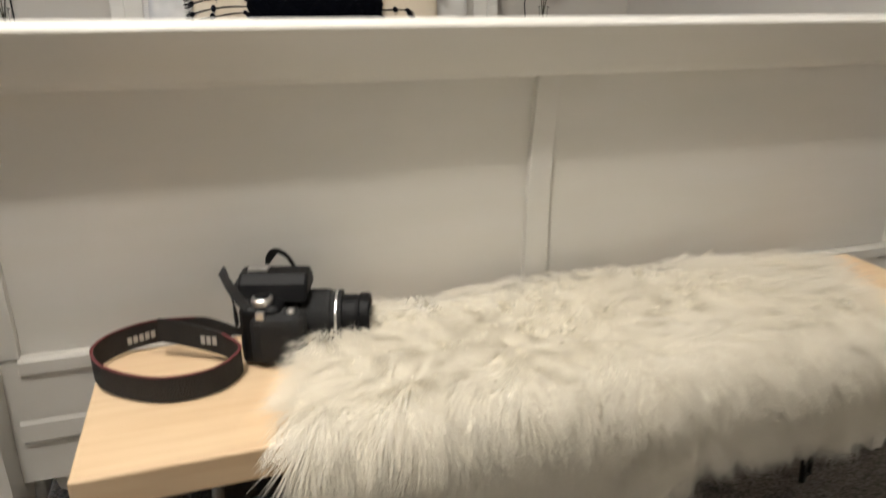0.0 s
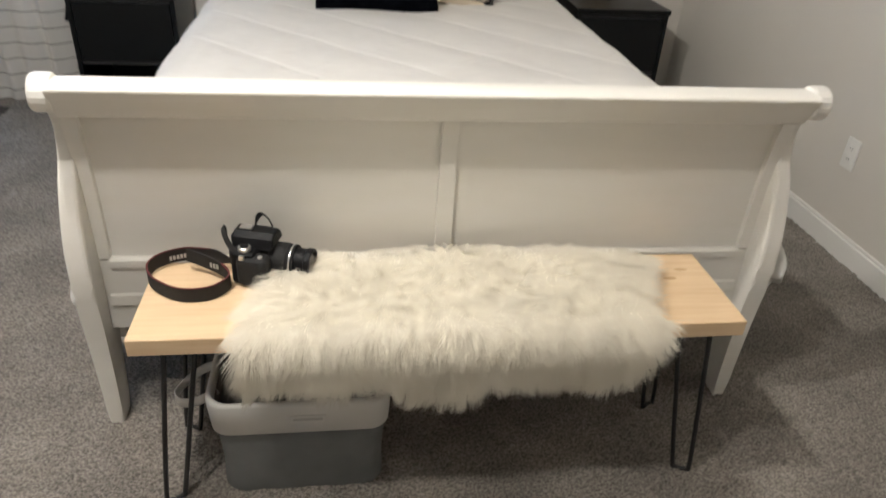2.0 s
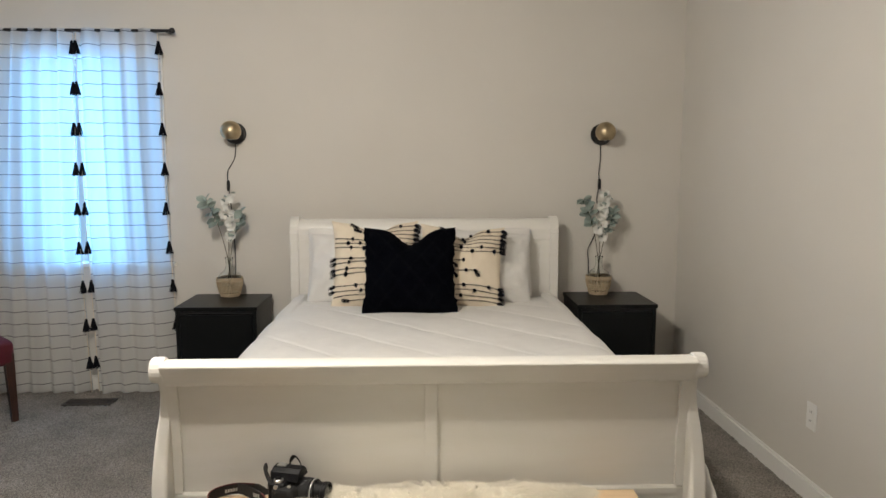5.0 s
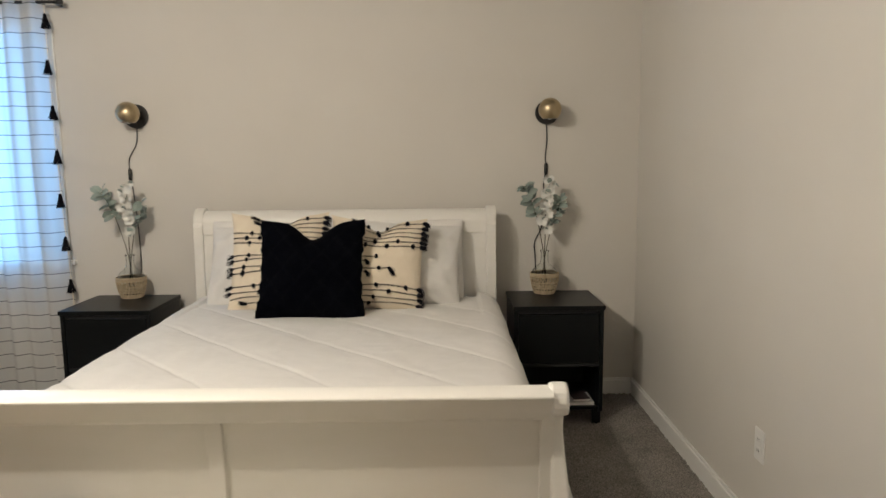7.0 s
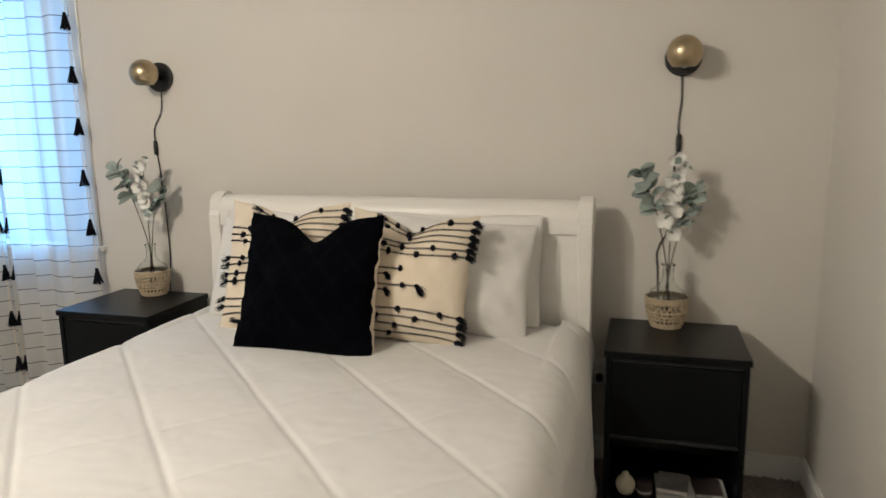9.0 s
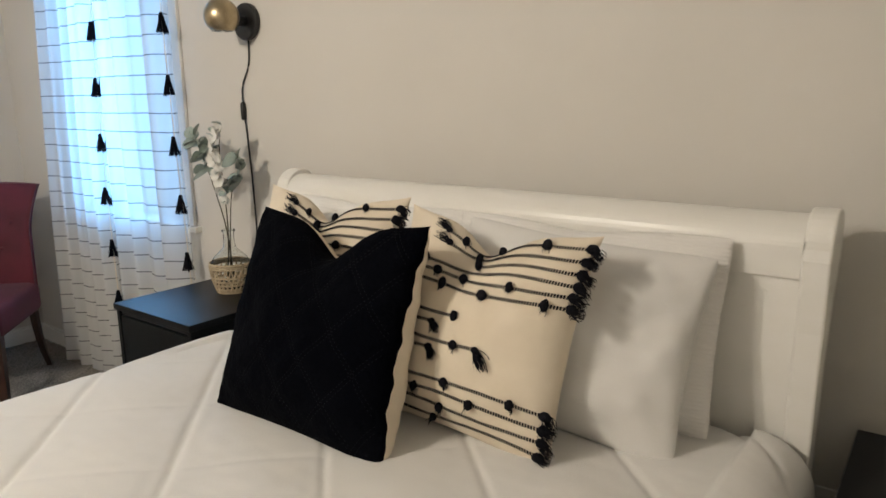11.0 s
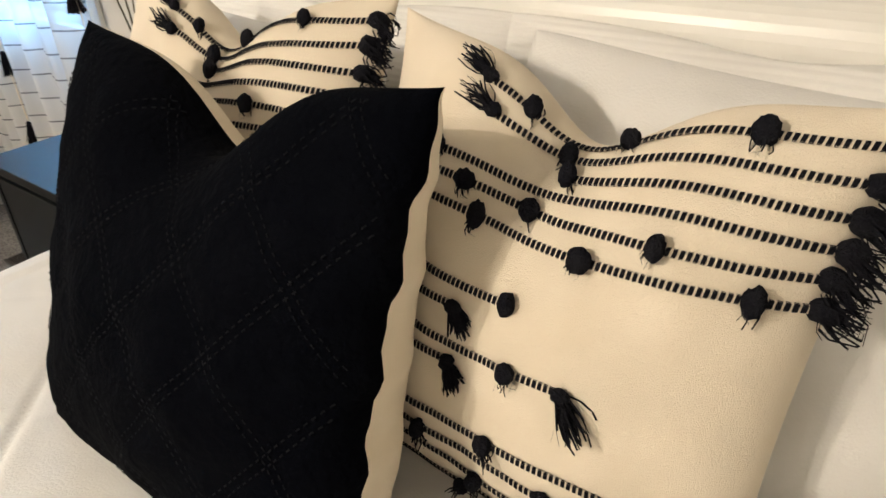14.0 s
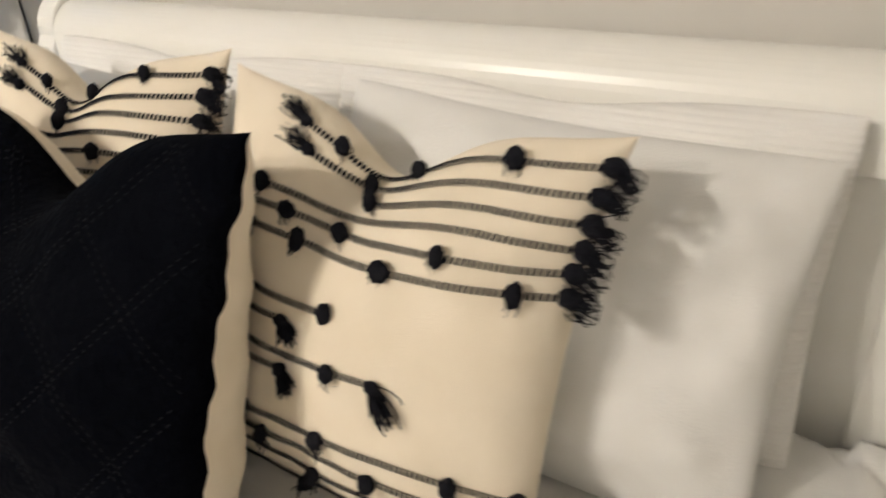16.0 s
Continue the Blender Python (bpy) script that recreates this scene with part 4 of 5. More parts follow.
# ---- vases with eucalyptus and orchid ----
glass = bpy.data.materials.new("clear_glass")
glass.use_nodes = True
gb = glass.node_tree.nodes["Principled BSDF"]
gb.inputs["Transmission Weight"].default_value, gb.inputs["Roughness"].default_value, gb.inputs["IOR"].default_value = 1.0, 0.02, 1.25
gb.inputs["Base Color"].default_value = (0.96, 0.98, 0.97, 1)
rattan = material("pale_rattan", (0.56, 0.46, 0.32), 0.6, (0.46, 0.36, 0.24), 60, bump=0.3, bump_scale=200, per_object=0.12)
leaf_mat = material("sage_leaf", (0.23, 0.29, 0.26), 0.7, (0.33, 0.39, 0.36), 25, per_object=0.25, sheen=0.3)
petal_mat = material("white_petal", (0.78, 0.77, 0.74), 0.7, (0.72, 0.71, 0.67), 30)
stem_mat = material("brown_stem", (0.10, 0.085, 0.05), 0.7, (0.07, 0.06, 0.035), 30)

LEAF = bpy.data.meshes.new("leaf")
lv, lf = [], []
for k in range(7):
    t = k / 6
    w = 0.0165 * math.sin(math.pi * min(1, t * 0.93 + 0.05)) ** 0.7 + 0.0004
    lv += [(-w, t * 0.046, 0.004 * math.sin(3 * t) + 0.0035), (0, t * 0.046, 0.004 * math.sin(3 * t)), (w, t * 0.046, 0.004 * math.sin(3 * t) + 0.0035)]
for k in range(6):
    for c in (0, 1):
        i = 3 * k + c
        lf.append((i, i + 1, i + 4, i + 3))
LEAF.from_pydata(lv, [], lf)
LEAF.materials.append(leaf_mat)
LEAF.shade_smooth()
PETAL = bpy.data.meshes.new("petal")
lv, lf = [], []
for k in range(6):
    t = k / 5
    w = 0.0125 * math.sin(math.pi * min(1, t * 0.85 + 0.08)) ** 0.6 + 0.0004
    lv += [(-w, t * 0.025, 0.006 * t * t), (0, t * 0.025, 0.006 * t * t - 0.002), (w, t * 0.025, 0.006 * t * t)]
for k in range(5):
    for c in (0, 1):
        i = 3 * k + c
        lf.append((i, i + 1, i + 4, i + 3))
PETAL.from_pydata(lv, [], lf)
PETAL.materials.append(petal_mat)
PETAL.shade_smooth()


def piece(name, me, parent, m):
    ob = new(name, me)
    ob.parent = parent
    top = parent
    ob.matrix_parent_inverse = top.matrix_basis.inverted() if top.type == "EMPTY" else Matrix()
    ob.matrix_basis = m
    return ob


def towards(at, d, spin=0.0):
    """Pose with local y along d."""
    return Matrix.Translation(at) @ Vector(d).to_track_quat("Y", "Z").to_matrix().to_4x4() @ pose(0, 0, 0, 0, spin, 0)


def vase_arrangement(cx, seed, label):
    rng = random.Random(seed)
    cy, z0 = -0.03, 0.6355
    vase = thing("vase", (cx, cy, z0), label, "vase", "rattan vases on the nightstands")
    out = [(0.046, 0.0), (0.050, 0.004), (0.064, 0.05), (0.0715, 0.09), (0.072, 0.112), (0.062, 0.136), (0.040, 0.155), (0.025, 0.170), (0.0205, 0.19), (0.0205, 0.228), (0.025, 0.234), (0.025, 0.240)]
    inner = [(r - 0.0025, h + 0.002) for r, h in reversed(out[1:-1])]
    b = lathe(out + [(0.0215, 0.2405)] + inner + [(0.042, 0.006)], (cx, cy, z0), 32)
    part("glass_bottle", b, glass, vase, "clear glass bottle with a short neck", True)
    # woven rattan sleeve: hoops, slanting canes and a woven band
    rad = lambda h: 0.0535 + 0.0235 * math.sin(min(1.0, h / 0.105) * math.pi / 2)
    for h in (0.004, 0.011, 0.018, 0.034, 0.049, 0.064, 0.098, 0.106, 0.114):
        ring = [(cx + rad(h) * math.cos(2 * math.pi * k / 32), cy + rad(h) * math.sin(2 * math.pi * k / 32), z0 + h) for k in range(33)]
        part("rattan_hoop", tube(ring, 0.0040, 6), rattan, vase, "", True)
    for k in range(24):
        for fam in (-1, 1):
            a0 = 2 * math.pi * k / 24
            pts = [(cx + (rad(h) + 0.0014 * fam) * math.cos(a0 + fam * 4.2 * h), cy + (rad(h) + 0.0014 * fam) * math.sin(a0 + fam * 4.2 * h), z0 + h) for h in (0.008, 0.035, 0.065, 0.085, 0.108)]
            part("cane", tube(pts, 0.0030, 5), rattan, vase)
    # stems
    base = Vector((cx, cy, z0 + 0.03))
    neck = Vector((cx, cy, z0 + 0.235))
    stems = {
        "left": [base + Vector((0.015, 0, 0)), neck + Vector((-0.008, 0, 0)), Vector((cx - 0.045, cy - 0.02, 1.05)), Vector((cx - 0.085, cy - 0.03, 1.16)), Vector((cx - 0.115, cy - 0.03, 1.225))],
        "right": [base + Vector((-0.02, 0.01, 0)), neck + Vector((0.008, 0.004, 0)), Vector((cx + 0.040, cy + 0.0, 1.02)), Vector((cx + 0.075, cy + 0.01, 1.10)), Vector((cx + 0.085, cy + 0.0, 1.16))],
        "mid": [base + Vector((0.0, -0.02, 0)), neck, Vector((cx + 0.005, cy - 0.01, 1.05)), Vector((cx + 0.012, cy - 0.02, 1.18)), Vector((cx + 0.032, cy - 0.02, 1.275))],
    }
    for key, pts in stems.items():
        line = smoothed(pts, 6)
        part("stem", tube(line, 0.0028, 6, 0.0012), stem_mat, vase, "thin brown stem", True)
        if key == "mid":
            continue
        start = 13 if key == "left" else 12
        for k in range(start, len(line)):
            for s in range(2):
                a = rng.uniform(0, 6.28)
                d = Vector((math.cos(a), 0.5 * math.sin(a) - 0.25, 0.75 * math.sin(a + 0.6) + 0.2)).normalized()
                piece("leaf", LEAF, vase, towards(line[k], d, rng.uniform(-70, 70)) @ Matrix.Scale(rng.uniform(0.85, 1.45), 4))
    line = smoothed(stems["mid"], 6)
    for k in range(10, len(line), 1):
        c = line[k] + Vector((rng.uniform(-0.026, 0.026), rng.uniform(-0.035, 0.0), rng.uniform(-0.01, 0.01)))
        big = rng.uniform(1.05, 1.45) * (1 - 0.45 * max(0, (k - 18) / 8))
        face_dir = Vector((rng.uniform(-0.6, 0.6), -1, rng.uniform(-0.5, 0.3))).normalized()
        tilt = face_dir.to_track_quat("Z", "Y").to_matrix().to_4x4()
        for s in range(5):
            piece("petal", PETAL, vase, Matrix.Translation(c) @ tilt @ pose(0, 0, 0, 0, 0, 72 * s + rng.uniform(-9, 9)) @ pose(0, 0, 0, 12, 0, 0) @ Matrix.Scale(big, 4))
        if k % 2 == 0:
            d = Vector((rng.uniform(-1, 1), -0.4, rng.uniform(-0.6, 0.4))).normalized()
            piece("leaf", LEAF, vase, towards(c, d, rng.uniform(-60, 60)) @ Matrix.Scale(0.75, 4))


vase_arrangement(1.09, 21, "glass bottle in woven rattan holding eucalyptus and white orchids")
vase_arrangement(-1.205, 22, "glass bottle in woven rattan with eucalyptus beside the curtain")

# ---- sconces ----
brass = material("aged_brass", (0.52, 0.42, 0.28), 0.36, (0.45, 0.36, 0.23), 12, metal=1.0, stretch=(30, 30, 1))
lamp_white = material("frosted_bulb", (0.8, 0.79, 0.76), 0.5)
plug_black = material("black_cord", (0.010, 0.010, 0.011), 0.5)


def sconce(cx, cz, cord):
    root = thing("wall_sconce", (cx, WALL_N, cz), "black wall sconce with a brass globe shade and black cord", "wall lamp", "sconces over the nightstands")
    part("backplate", lathe([(0.064, 0.0), (0.066, -0.003), (0.066, -0.018), (0.062, -0.022)], (cx, WALL_N - 0.001, cz), 36, "y"), black_steel, root, "round black backplate")
    part("arm", lathe([(0.018, 0.0), (0.018, -0.06)], (cx, WALL_N - 0.0225, cz), 20, "y"), black_steel, root)
    gy, r = -0.014, 0.062
    cz += 0.010
    ring = [math.pi * (0.5 - 0.80 * k / 22) for k in range(23)]
    prof = [(max(0.0006, r * math.cos(a)), r * math.sin(a)) for a in ring]
    prof += [(max(0.0006, (r - 0.002) * math.cos(a)), (r - 0.002) * math.sin(a)) for a in reversed(ring)]
    shade = part("globe_shade", lathe(prof, (cx, gy, cz), 40), brass, root, "brushed brass globe shade, open below", True)
    part("shade_rim", lathe([(0.035, -0.0505), (0.037, -0.0495), (0.0365, -0.046), (0.030, -0.045)], (cx, gy, cz), 32), black_steel, shade, "black rim")
    part("bulb", lathe([(0.008, 0.02), (0.020, -0.005), (0.024, -0.03), (0.018, -0.046), (0.006, -0.053)], (cx, gy, cz), 20), lamp_white, shade, "unlit frosted bulb", True)
    line = part("cord", tube(smoothed(cord, 6), 0.0032, 6), plug_black, root, "black cord", True)
    sx, sy, sz = cord[3]
    part("cord_switch", lathe([(0.005, -0.034), (0.0095, -0.028), (0.0105, 0.0), (0.0095, 0.028), (0.005, 0.034)], (sx, sy - 0.004, sz), 14), plug_black, line, "black inline switch", True)


yc = WALL_N - 0.006
sconce(1.115, 1.632, [(1.114, yc, 1.57), (1.116, yc, 1.48), (1.108, yc, 1.39), (1.112, yc, 1.32), (1.100, yc, 1.22), (1.120, yc, 1.10), (1.085, yc, 0.98), (1.050, yc, 0.90), (1.055, yc, 0.81), (1.062, yc, 0.56)])
sconce(-1.172, 1.634, [(-1.174, yc, 1.57), (-1.184, yc, 1.48), (-1.228, yc, 1.40), (-1.227, yc, 1.312), (-1.218, yc, 1.22), (-1.205, yc, 1.05), (-1.200, yc, 0.90), (-1.20, yc, 0.78), (-1.21, yc, 0.70), (-1.22, yc, 0.56)])


# ---- outlets and floor vent ----
def outlet(name_label, m, plug=False):
    root = thing("wall_outlet", (0, 0, 0), name_label, "outlet")
    root.matrix_basis = m
    b = box(-0.036, 0.036, -0.006, -0.0005, -0.058, 0.058, 0.002)
    plate = part("cover_plate", b, trim_paint, None)
    plate.parent = root
    for dz in (-0.02, 0.02):
        s = part("socket", box(-0.017, 0.017, -0.0085, -0.0062, dz - 0.014, dz + 0.014, 0.001), trim_paint, None)
        s.parent = plate
        for dx in (-0.006, 0.006):
            q = part("slot", box(dx - 0.001, dx + 0.001, -0.0090, -0.0086, dz - 0.004, dz + 0.006), night_in, None)
            q.parent = plate
    if plug:
        q = part("plug", box(-0.013, 0.013, -0.035, -0.0091, -0.034, -0.006, 0.004), plug_black, None, "black plug")
        q.parent = root


outlet("white duplex wall outlet above the baseboard", pose(WALL_E, -1.515, 0.375, 0, 0, -90))
outlet("white wall outlet with a black plug behind the bed", pose(0.842, WALL_N, 0.385), True)

vent_mat = material("brown_metal_vent", (0.05, 0.042, 0.036), 0.5, None, 20)
vent = thing("floor_vent", (-2.035, -0.165, 0), "dark brown metal floor vent in the carpet below the curtain", "floor vent")
b = box(-2.180, -1.890, -0.222, -0.210, 0, 0.017, 0.002)
for q in ((-2.180, -1.890, -0.120, -0.108), (-2.180, -2.168, -0.2095, -0.1205), (-1.902, -1.890, -0.2095, -0.1205)):
    box(*q, 0, 0.017, 0.002, bm=b)
part("frame", b, vent_mat, vent)
for k in range(17):
    x = -2.163 + k * 0.0156
    part("slat", box(x, x + 0.006, -0.2095, -0.1205, 0.002, 0.0155), vent_mat, vent)

# ---- window and curtains ----
window = thing("window_1", (-2.14, WALL_N + 0.1, WZ0), "white-framed window glowing with daylight behind sheer curtains", "window", kind="structure")
# the two inner uprights only edge the added side panels
for x0, x1 in ((WX0 + 0.001, WX0 + 0.035), (PX0 - 0.02, PX0 + 0.012), (PX1 - 0.012, PX1 + 0.02), (WX1 - 0.035, WX1 - 0.001)):
    part("window_frame", box(x0, x1, WALL_N + 0.09, WALL_N + 0.13, WZ0 + 0.001, WZ1 - 0.001, 0.003), trim_paint, window)
# invented translucent side panels, added so the curtain's sides glow dimmer and bluer
frosted = bpy.data.materials.new("added_side_diffuser")
frosted.use_nodes = True
fn, fl = frosted.node_tree.nodes, frosted.node_tree.links
ft, fm = fn.new("ShaderNodeBsdfTranslucent"), fn.new("ShaderNodeMixShader")
ft.inputs["Color"].default_value, fm.inputs["Fac"].default_value = (0.82, 0.90, 0.95, 1), 0.75
fn["Principled BSDF"].inputs["Base Color"].default_value = (0.78, 0.80, 0.80, 1)
fl.new(fn["Principled BSDF"].outputs["BSDF"], fm.inputs[1])
fl.new(ft.outputs["BSDF"], fm.inputs[2])
fl.new(fm.outputs["Shader"], fn["Material Output"].inputs["Surface"])
for x0, x1, fill in ((WX0 + 0.036, PX0 - 0.021, frosted), (PX0 + 0.013, PX1 - 0.013, glass), (PX1 + 0.021, WX1 - 0.036, frosted)):
    for z0, z1 in ((WZ0 + 0.001, WZ0 + 0.04), (WZ1 - 0.036, WZ1 - 0.001)):
        part("window_frame", box(x0, x1, WALL_N + 0.092, WALL_N + 0.128, z0, z1, 0.003), trim_paint, window)
    pane = part("pane", box(x0, x1, WALL_N + 0.108, WALL_N + 0.112, WZ0 + 0.04, WZ1 - 0.036), fill, window, "" if fill is glass else "added translucent panel that dims daylight beside the glass")
    pane.visible_shadow = fill is not glass
for x0, x1, z0, z1 in ((WX0 - 0.055, WX0 - 0.001, WZ0, WZ1 + 0.055), (WX1 + 0.001, WX1 + 0.055, WZ0, WZ1 + 0.055), (WX0, WX1, WZ1 + 0.001, WZ1 + 0.055)):
    part("casing", box(x0, x1, WALL_N - 0.016, WALL_N - 0.001, z0, z1, 0.003), trim_paint, window, "white painted casing round the opening")
part("window_sill", box(WX0 - 0.085, WX1 + 0.085, WALL_N - 0.032, WALL_N + 0.088, WZ0 - 0.024, WZ0 - 0.0005, 0.003), trim_paint, window)

haze = bpy.data.materials.new("bright_sky")
haze.use_nodes = True
hz = haze.node_tree.nodes["Principled BSDF"]
hz.inputs["Base Color"].default_value = (0.0, 0.0, 0.0, 1)
hz.inputs["Emission Color"].default_value, hz.inputs["Emission Strength"].default_value = (0.42, 0.68, 1.0, 1), 0.90
tagged(part("backdrop", box(-4.4, -0.6, 1.2, 1.22, -0.4, 3.6), haze), "plain bright daylight sky outside the window", "backdrop", kind="structure")

sheer = bpy.data.materials.new("striped_sheer")
sheer.use_nodes = True
nt = sheer.node_tree
n, l = nt.nodes, nt.links
pb = n["Principled BSDF"]
pb.inputs["Roughness"].default_value = 0.9
tc, sep = n.new("ShaderNodeTexCoord"), n.new("ShaderNodeSeparateXYZ")
l.new(tc.outputs["Object"], sep.inputs["Vector"])
wig = n.new("ShaderNodeTexNoise")
wig.inputs["Scale"].default_value = 5
l.new(tc.outputs["Object"], wig.inputs["Vector"])
ma = n.new("ShaderNodeMath")
ma.operation = "MULTIPLY_ADD"
ma.inputs[1].default_value = 0.010
l.new(wig.outputs["Fac"], ma.inputs[0])
l.new(sep.outputs["Z"], ma.inputs[2])
md = n.new("ShaderNodeMath")
md.operation = "PINGPONG"
md.inputs[1].default_value = 0.0385
l.new(ma.outputs["Value"], md.inputs[0])
lt = n.new("ShaderNodeMath")
lt.operation = "LESS_THAN"
lt.inputs[1].default_value = 0.0026
l.new(md.outputs["Value"], lt.inputs[0])
mixc = n.new("ShaderNodeMix")
mixc.data_type = "RGBA"
mixc.inputs["A"].default_value, mixc.inputs["B"].default_value = (0.84, 0.84, 0.83, 1), (0.24, 0.24, 0.25, 1)
l.new(lt.outputs["Value"], mixc.inputs["Factor"])
l.new(mixc.outputs["Result"], pb.inputs["Base Color"])
trn, tpt = n.new("ShaderNodeBsdfTranslucent"), n.new("ShaderNodeBsdfTransparent")
m1, m2 = n.new("ShaderNodeMixShader"), n.new("ShaderNodeMixShader")
l.new(mixc.outputs["Result"], trn.inputs["Color"])
m1.inputs["Fac"].default_value, m2.inputs["Fac"].default_value = 0.58, 0.30
l.new(pb.outputs["BSDF"], m1.inputs[1])
l.new(trn.outputs["BSDF"], m1.inputs[2])
l.new(m1.outputs["Shader"], m2.inputs[1])
l.new(tpt.outputs["BSDF"], m2.inputs[2])
l.new(m2.outputs["Shader"], n["Material Output"].inputs["Surface"])

rod_mat = material("black_curtain_rod", (0.012, 0.012, 0.013), 0.4)
rod = thing("curtain_rod", (-2.14, 0.01, 2.235), "black metal curtain rod with round finials over the window", "curtain rod")
part("rod", lathe([(0.009, -2.78), (0.009, -1.52)], (0, 0.012, 2.235), 14, "x"), rod_mat, rod)
for fx in (-2.795, -1.505):
    part("finial", lathe([(0.004, -0.018), (0.015, -0.012), (0.018, 0.0), (0.015, 0.012), (0.004, 0.018)], (fx, 0.012, 2.235), 16, "x"), rod_mat, rod)
for fx in (-2.74, -1.545):
    part("bracket", box(fx - 0.006, fx + 0.006, 0.02, WALL_N, 2.229, 2.241), rod_mat, rod)


def tassel(parent, x, y, z, rng):
    p = Vector((x, y, z + 0.032))
    got = [blob(p, 0.0085, rng, (1, 1, 1.1), 2)]
    for k in range(90):
        a = rng.uniform(0, 6.28)
        r0, r1 = rng.uniform(0.002, 0.008), rng.uniform(0.010, 0.026)
        got.append(strand_tuft(p + Vector((r0 * math.cos(a), r0 * math.sin(a), -0.004)), p + Vector((r1 * math.cos(a), r1 * math.sin(a), -0.068 - rng.uniform(0, 0.008))), 0.001, 1, rng, 0.0022, 0.3))
    return tagged(rawpart("tassel", *merge(got), yarn, parent, "black yarn tassel", True), kind="stuff")


def curtain(x0, x1, folds, seed, tassels, label, flare=0.0, curl=0.0, back=0.0, slant=0.0):
    """flare: how far the outer edge spreads at the floor; curl: how far the inner edge turns to the wall."""
    root = thing("curtain", ((x0 + x1) / 2, 0.0, 0.02), label, "curtain", "sheer curtain panels")
    rng = random.Random(seed)
    nx, nz = 180, 46
    verts, faces = [], []
    ph = [rng.uniform(0, 6.28) for _ in range(4)]

    def place(t, z):
        k = 1 - 0.25 * (z - 0.02) / 2.2
        y = 0.038 * math.sin(2 * math.pi * folds * t + ph[0] + 0.5 * math.sin(z * 1.3 + ph[1])) * (0.7 + 0.3 * math.sin(5 * t + ph[2])) * (1.1 - 0.3 * k)
        y += 0.006 * math.sin(2 * math.pi * folds * 1.7 * t + ph[3] + 0.6 * z)
        low = 1 - z / 2.25
        y += back + curl * max(0.0, (t - 0.78) / 0.22) ** 1.6 * (0.35 + 0.65 * min(1.0, low * 1.6))
        x = x0 + (x1 - x0) * t - flare * low * (1 - t) + slant * low * t + 0.006 * math.sin(2 * math.pi * folds * t + ph[1]) + 0.012 * math.sin(z * 2 + ph[2])
        return Vector((x, y, z))

    for j in range(nz + 1):
        z = 0.018 + (2.245 - 0.018) * j / nz
        for i in range(nx + 1):
            verts.append(place(i / nx, z))
    for j in range(nz):
        for i in range(nx):
            k = j * (nx + 1) + i
            faces.append((k, k + 1, k + nx + 2, k + nx + 1))
    rawpart("panel", verts, faces, sheer, root, "sheer white cotton with thin grey stripes")
    for t in tassels:
        pts = [place(t, 0.02 + 2.2 * k / 20) + Vector((0, -0.014, 0)) for k in range(21)]
        part("trim_cord", tube(pts, 0.0022, 5), cream_linen, root, "pale trim cord", True)
        for k in range(9):
            z = 2.135 - 0.2405 * k
            p = place(t, z)
            tassel(root, p.x + rng.uniform(-0.006, 0.006), p.y - 0.018, z, rng)
    return root


curtain(-2.585, -2.092, 5.5, 31, (0.985,), "sheer white striped curtain panel with black tassels along its edge", flare=0.19, back=0.012)
curtain(-2.080, -1.580, 4.5, 32, (0.01, 0.985), "sheer white striped curtain panel with black tassels, beside the nightstand", curl=0.062, slant=0.035)

# ---- burgundy chair ----
wine = material("burgundy_velvet", (0.105, 0.005, 0.016), 0.75, (0.070, 0.003, 0.010), 6, bump=0.1, bump_scale=120, sheen=0.05)
dark_leg = material("dark_walnut", (0.045, 0.018, 0.012), 0.4, (0.03, 0.012, 0.008), 12, stretch=(8, 8, 1))


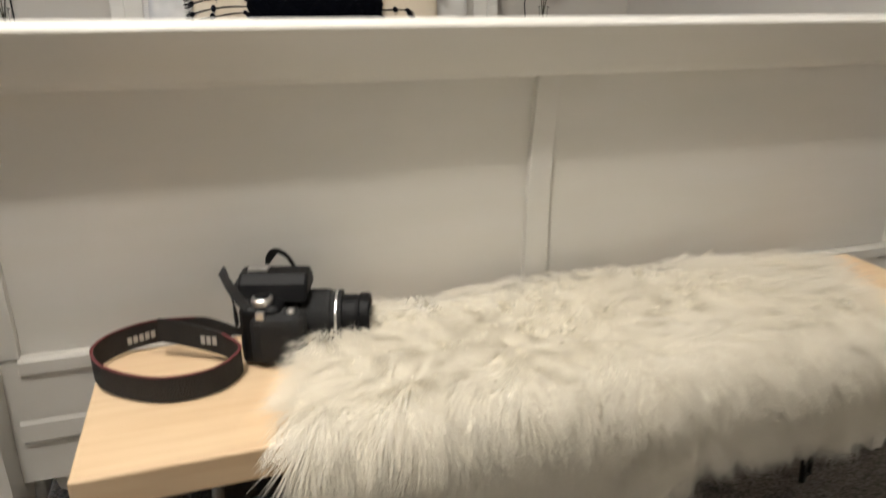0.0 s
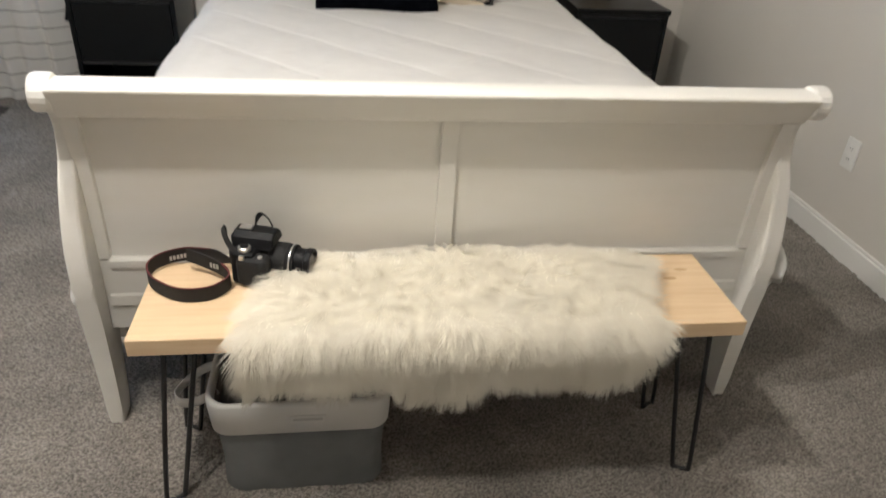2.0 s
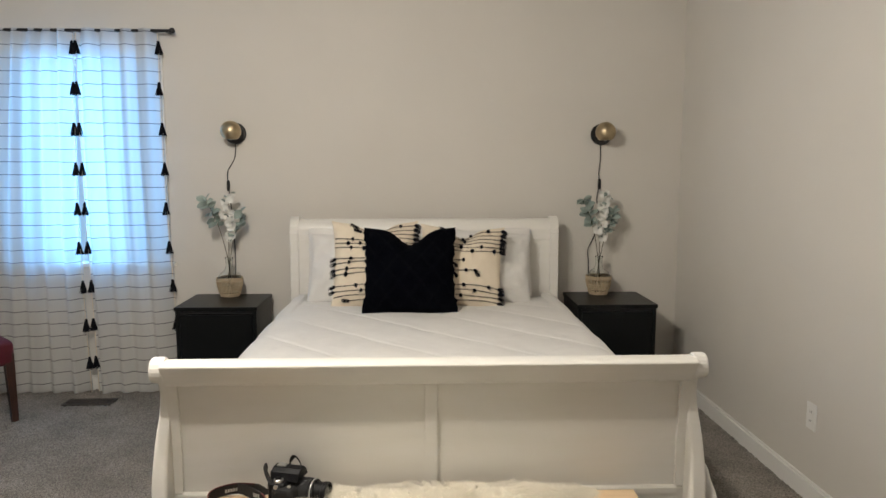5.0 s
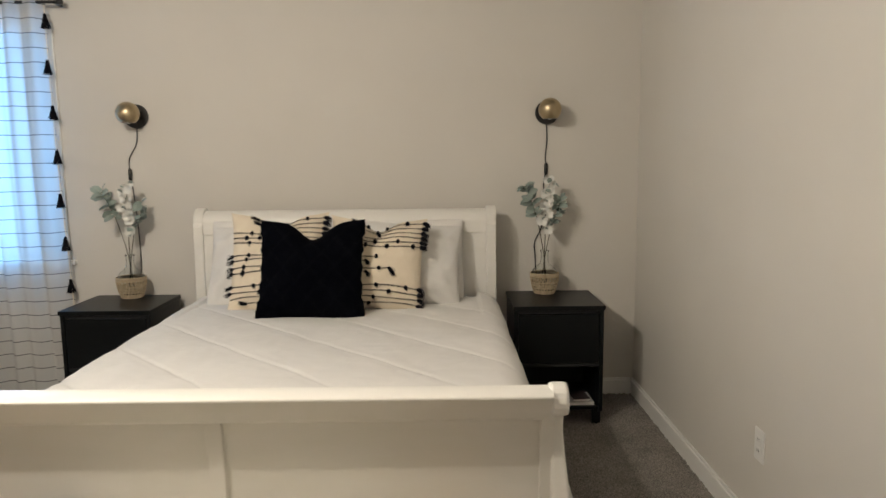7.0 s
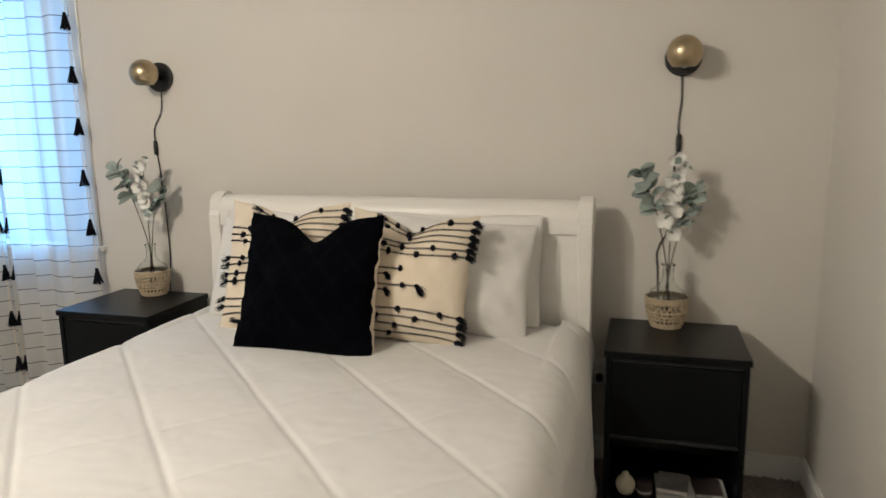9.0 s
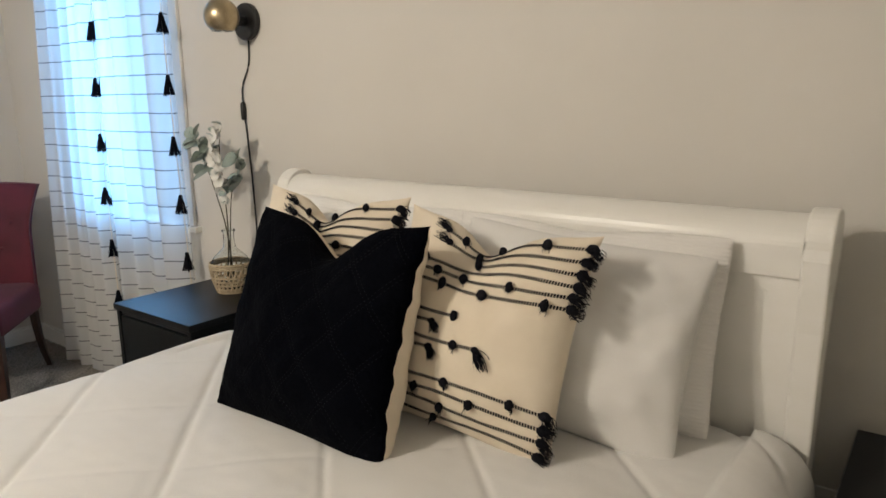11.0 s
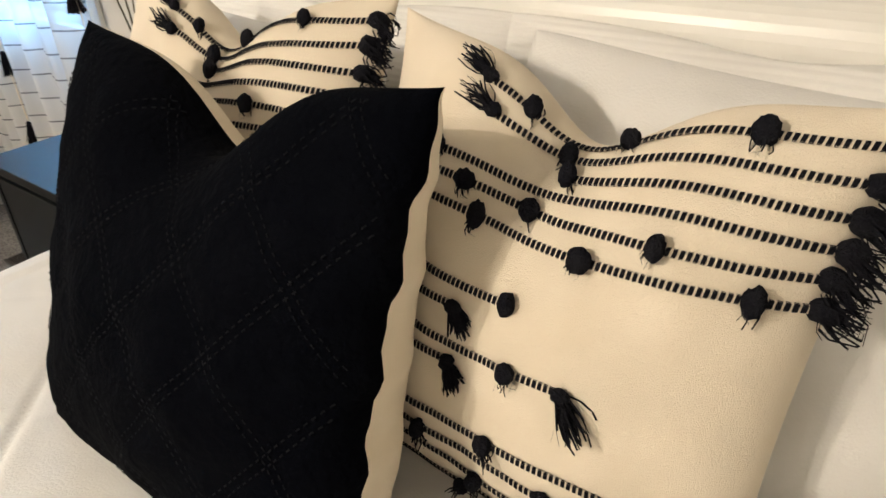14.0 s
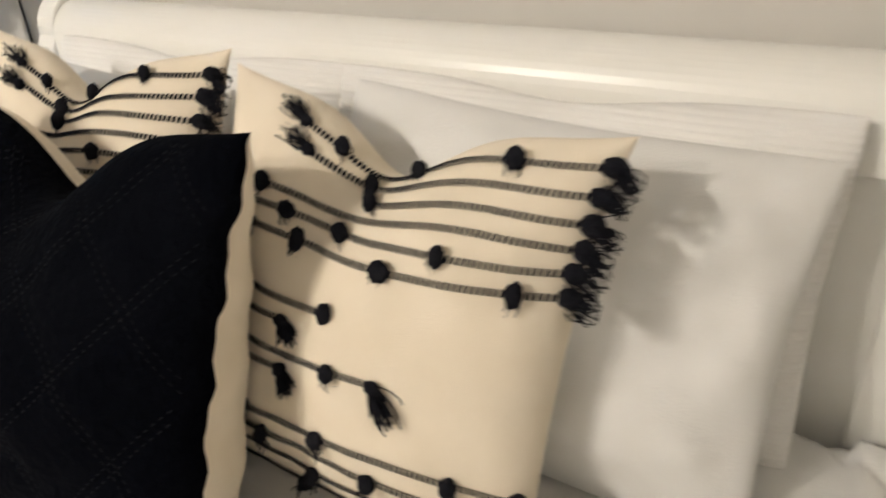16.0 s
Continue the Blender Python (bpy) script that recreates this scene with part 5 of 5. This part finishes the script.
def chair():
    m = pose(-2.66, -0.455, 0, 0, 0, 47)
    root = thing("accent_chair", (0, 0, 0), "burgundy velvet chair with a button-tufted back and dark legs", "chair")
    root.matrix_basis = m

    def put(name, b, mat, parent=None, label="", smooth=False):
        ob = part(name, b, mat, None, label, smooth)
        ob.parent = parent or root
        return ob
    seat = box(-0.255, 0.255, -0.275, 0.235, 0.33, 0.475, 0.035, 4)
    for v in seat.verts:
        if v.co.z > 0.45:
            v.co.z += 0.03 * max(0, 1 - (v.co.x / 0.26) ** 2) * max(0, 1 - (v.co.y / 0.28) ** 2)
    put("seat", seat, wine, None, "burgundy velvet seat", True)
    # back: curved, slightly raked, ears flaring at the top
    n, k = 26, 22
    verts, faces = [], []
    for side in (0, 1):
        for j in range(k + 1):
            t = j / k
            for i in range(n + 1):
                s = -1 + 2 * i / n
                w = 0.235 + 0.05 * max(0.0, (t - 0.55) / 0.45) ** 1.5 + 0.01 * math.cos(t * 3)
                y = 0.215 + 0.11 * t ** 1.6 - 0.025 * abs(s) ** 3 - (0.035 * (1 - s * s) * (0.3 + t) if side == 0 else -0.055 + 0.02 * s * s)
                if side == 0:
                    tufts = sum(math.exp(-(((s * 0.25 - bx) ** 2 + (t * 0.5 - bz) ** 2) / 0.0009)) for bx, bz in ((-0.1, 0.2), (0, 0.2), (0.1, 0.2), (-0.05, 0.32), (0.05, 0.32), (-0.15, 0.32), (0.15, 0.32)))
                    y += 0.016 * tufts
                verts.append(Vector((s * w, y, 0.44 + 0.525 * t - 0.012 * s * s * t)))
        off = side * (k + 1) * (n + 1)
        for j in range(k):
            for i in range(n):
                q = off + j * (n + 1) + i
                quad = (q, q + 1, q + n + 2, q + n + 1)
                faces.append(quad if side == 0 else quad[::-1])
    h = (k + 1) * (n + 1)
    for i in range(n):
        q = k * (n + 1) + i
        faces.append((q, q + 1, q + 1 + h, q + h))
        faces.append((i + h, i + 1 + h, i + 1, i))
    for j in range(k):
        for q in (j * (n + 1), j * (n + 1) + n):
            faces.append((q, q + n + 1, q + n + 1 + h, q + h))
    back = rawpart("backrest", verts, faces, wine, None, "button-tufted burgundy velvet back")
    back.parent = root
    for bx, bz in ((-0.1, 0.2), (0, 0.2), (0.1, 0.2), (-0.05, 0.32), (0.05, 0.32), (-0.15, 0.32), (0.15, 0.32)):
        t = bz / 0.5
        y = 0.215 + 0.11 * t ** 1.6 - 0.035 * (1 - (bx / 0.25) ** 2) * (0.3 + t) + 0.010
        b = put("button", lathe([(0.002, -0.006), (0.009, -0.003), (0.009, 0.004)], (bx, y, 0.44 + 0.525 * t), 10, "y"), wine, back, "covered button", True)
    for sx in (-1, 1):
        b = bmesh.new()
        for (x, y, z, w) in ((sx * 0.225, -0.245, 0.40, 0.024), (sx * 0.232, -0.262, 0.0, 0.015)):
            for dx, dy in ((-1, -1), (1, -1), (1, 1), (-1, 1)):
                b.verts.new((x + dx * w, y + dy * w, z))
        b.verts.ensure_lookup_table()
        for i in range(4):
            b.faces.new([b.verts[q] for q in (i, (i + 1) % 4, 4 + (i + 1) % 4, 4 + i)])
        b.faces.new([b.verts[i] for i in (3, 2, 1, 0)])
        b.faces.new([b.verts[i] for i in (4, 5, 6, 7)])
        put("leg", b, dark_leg, None, "tapered dark wooden leg")
        pts = smoothed([(sx * 0.215, 0.20, 0.40), (sx * 0.217, 0.215, 0.25), (sx * 0.222, 0.245, 0.12), (sx * 0.228, 0.295, 0.0)], 5)
        put("leg", tube(pts, 0.024, 4, 0.017), dark_leg, None, "curved dark wooden rear leg")


chair()
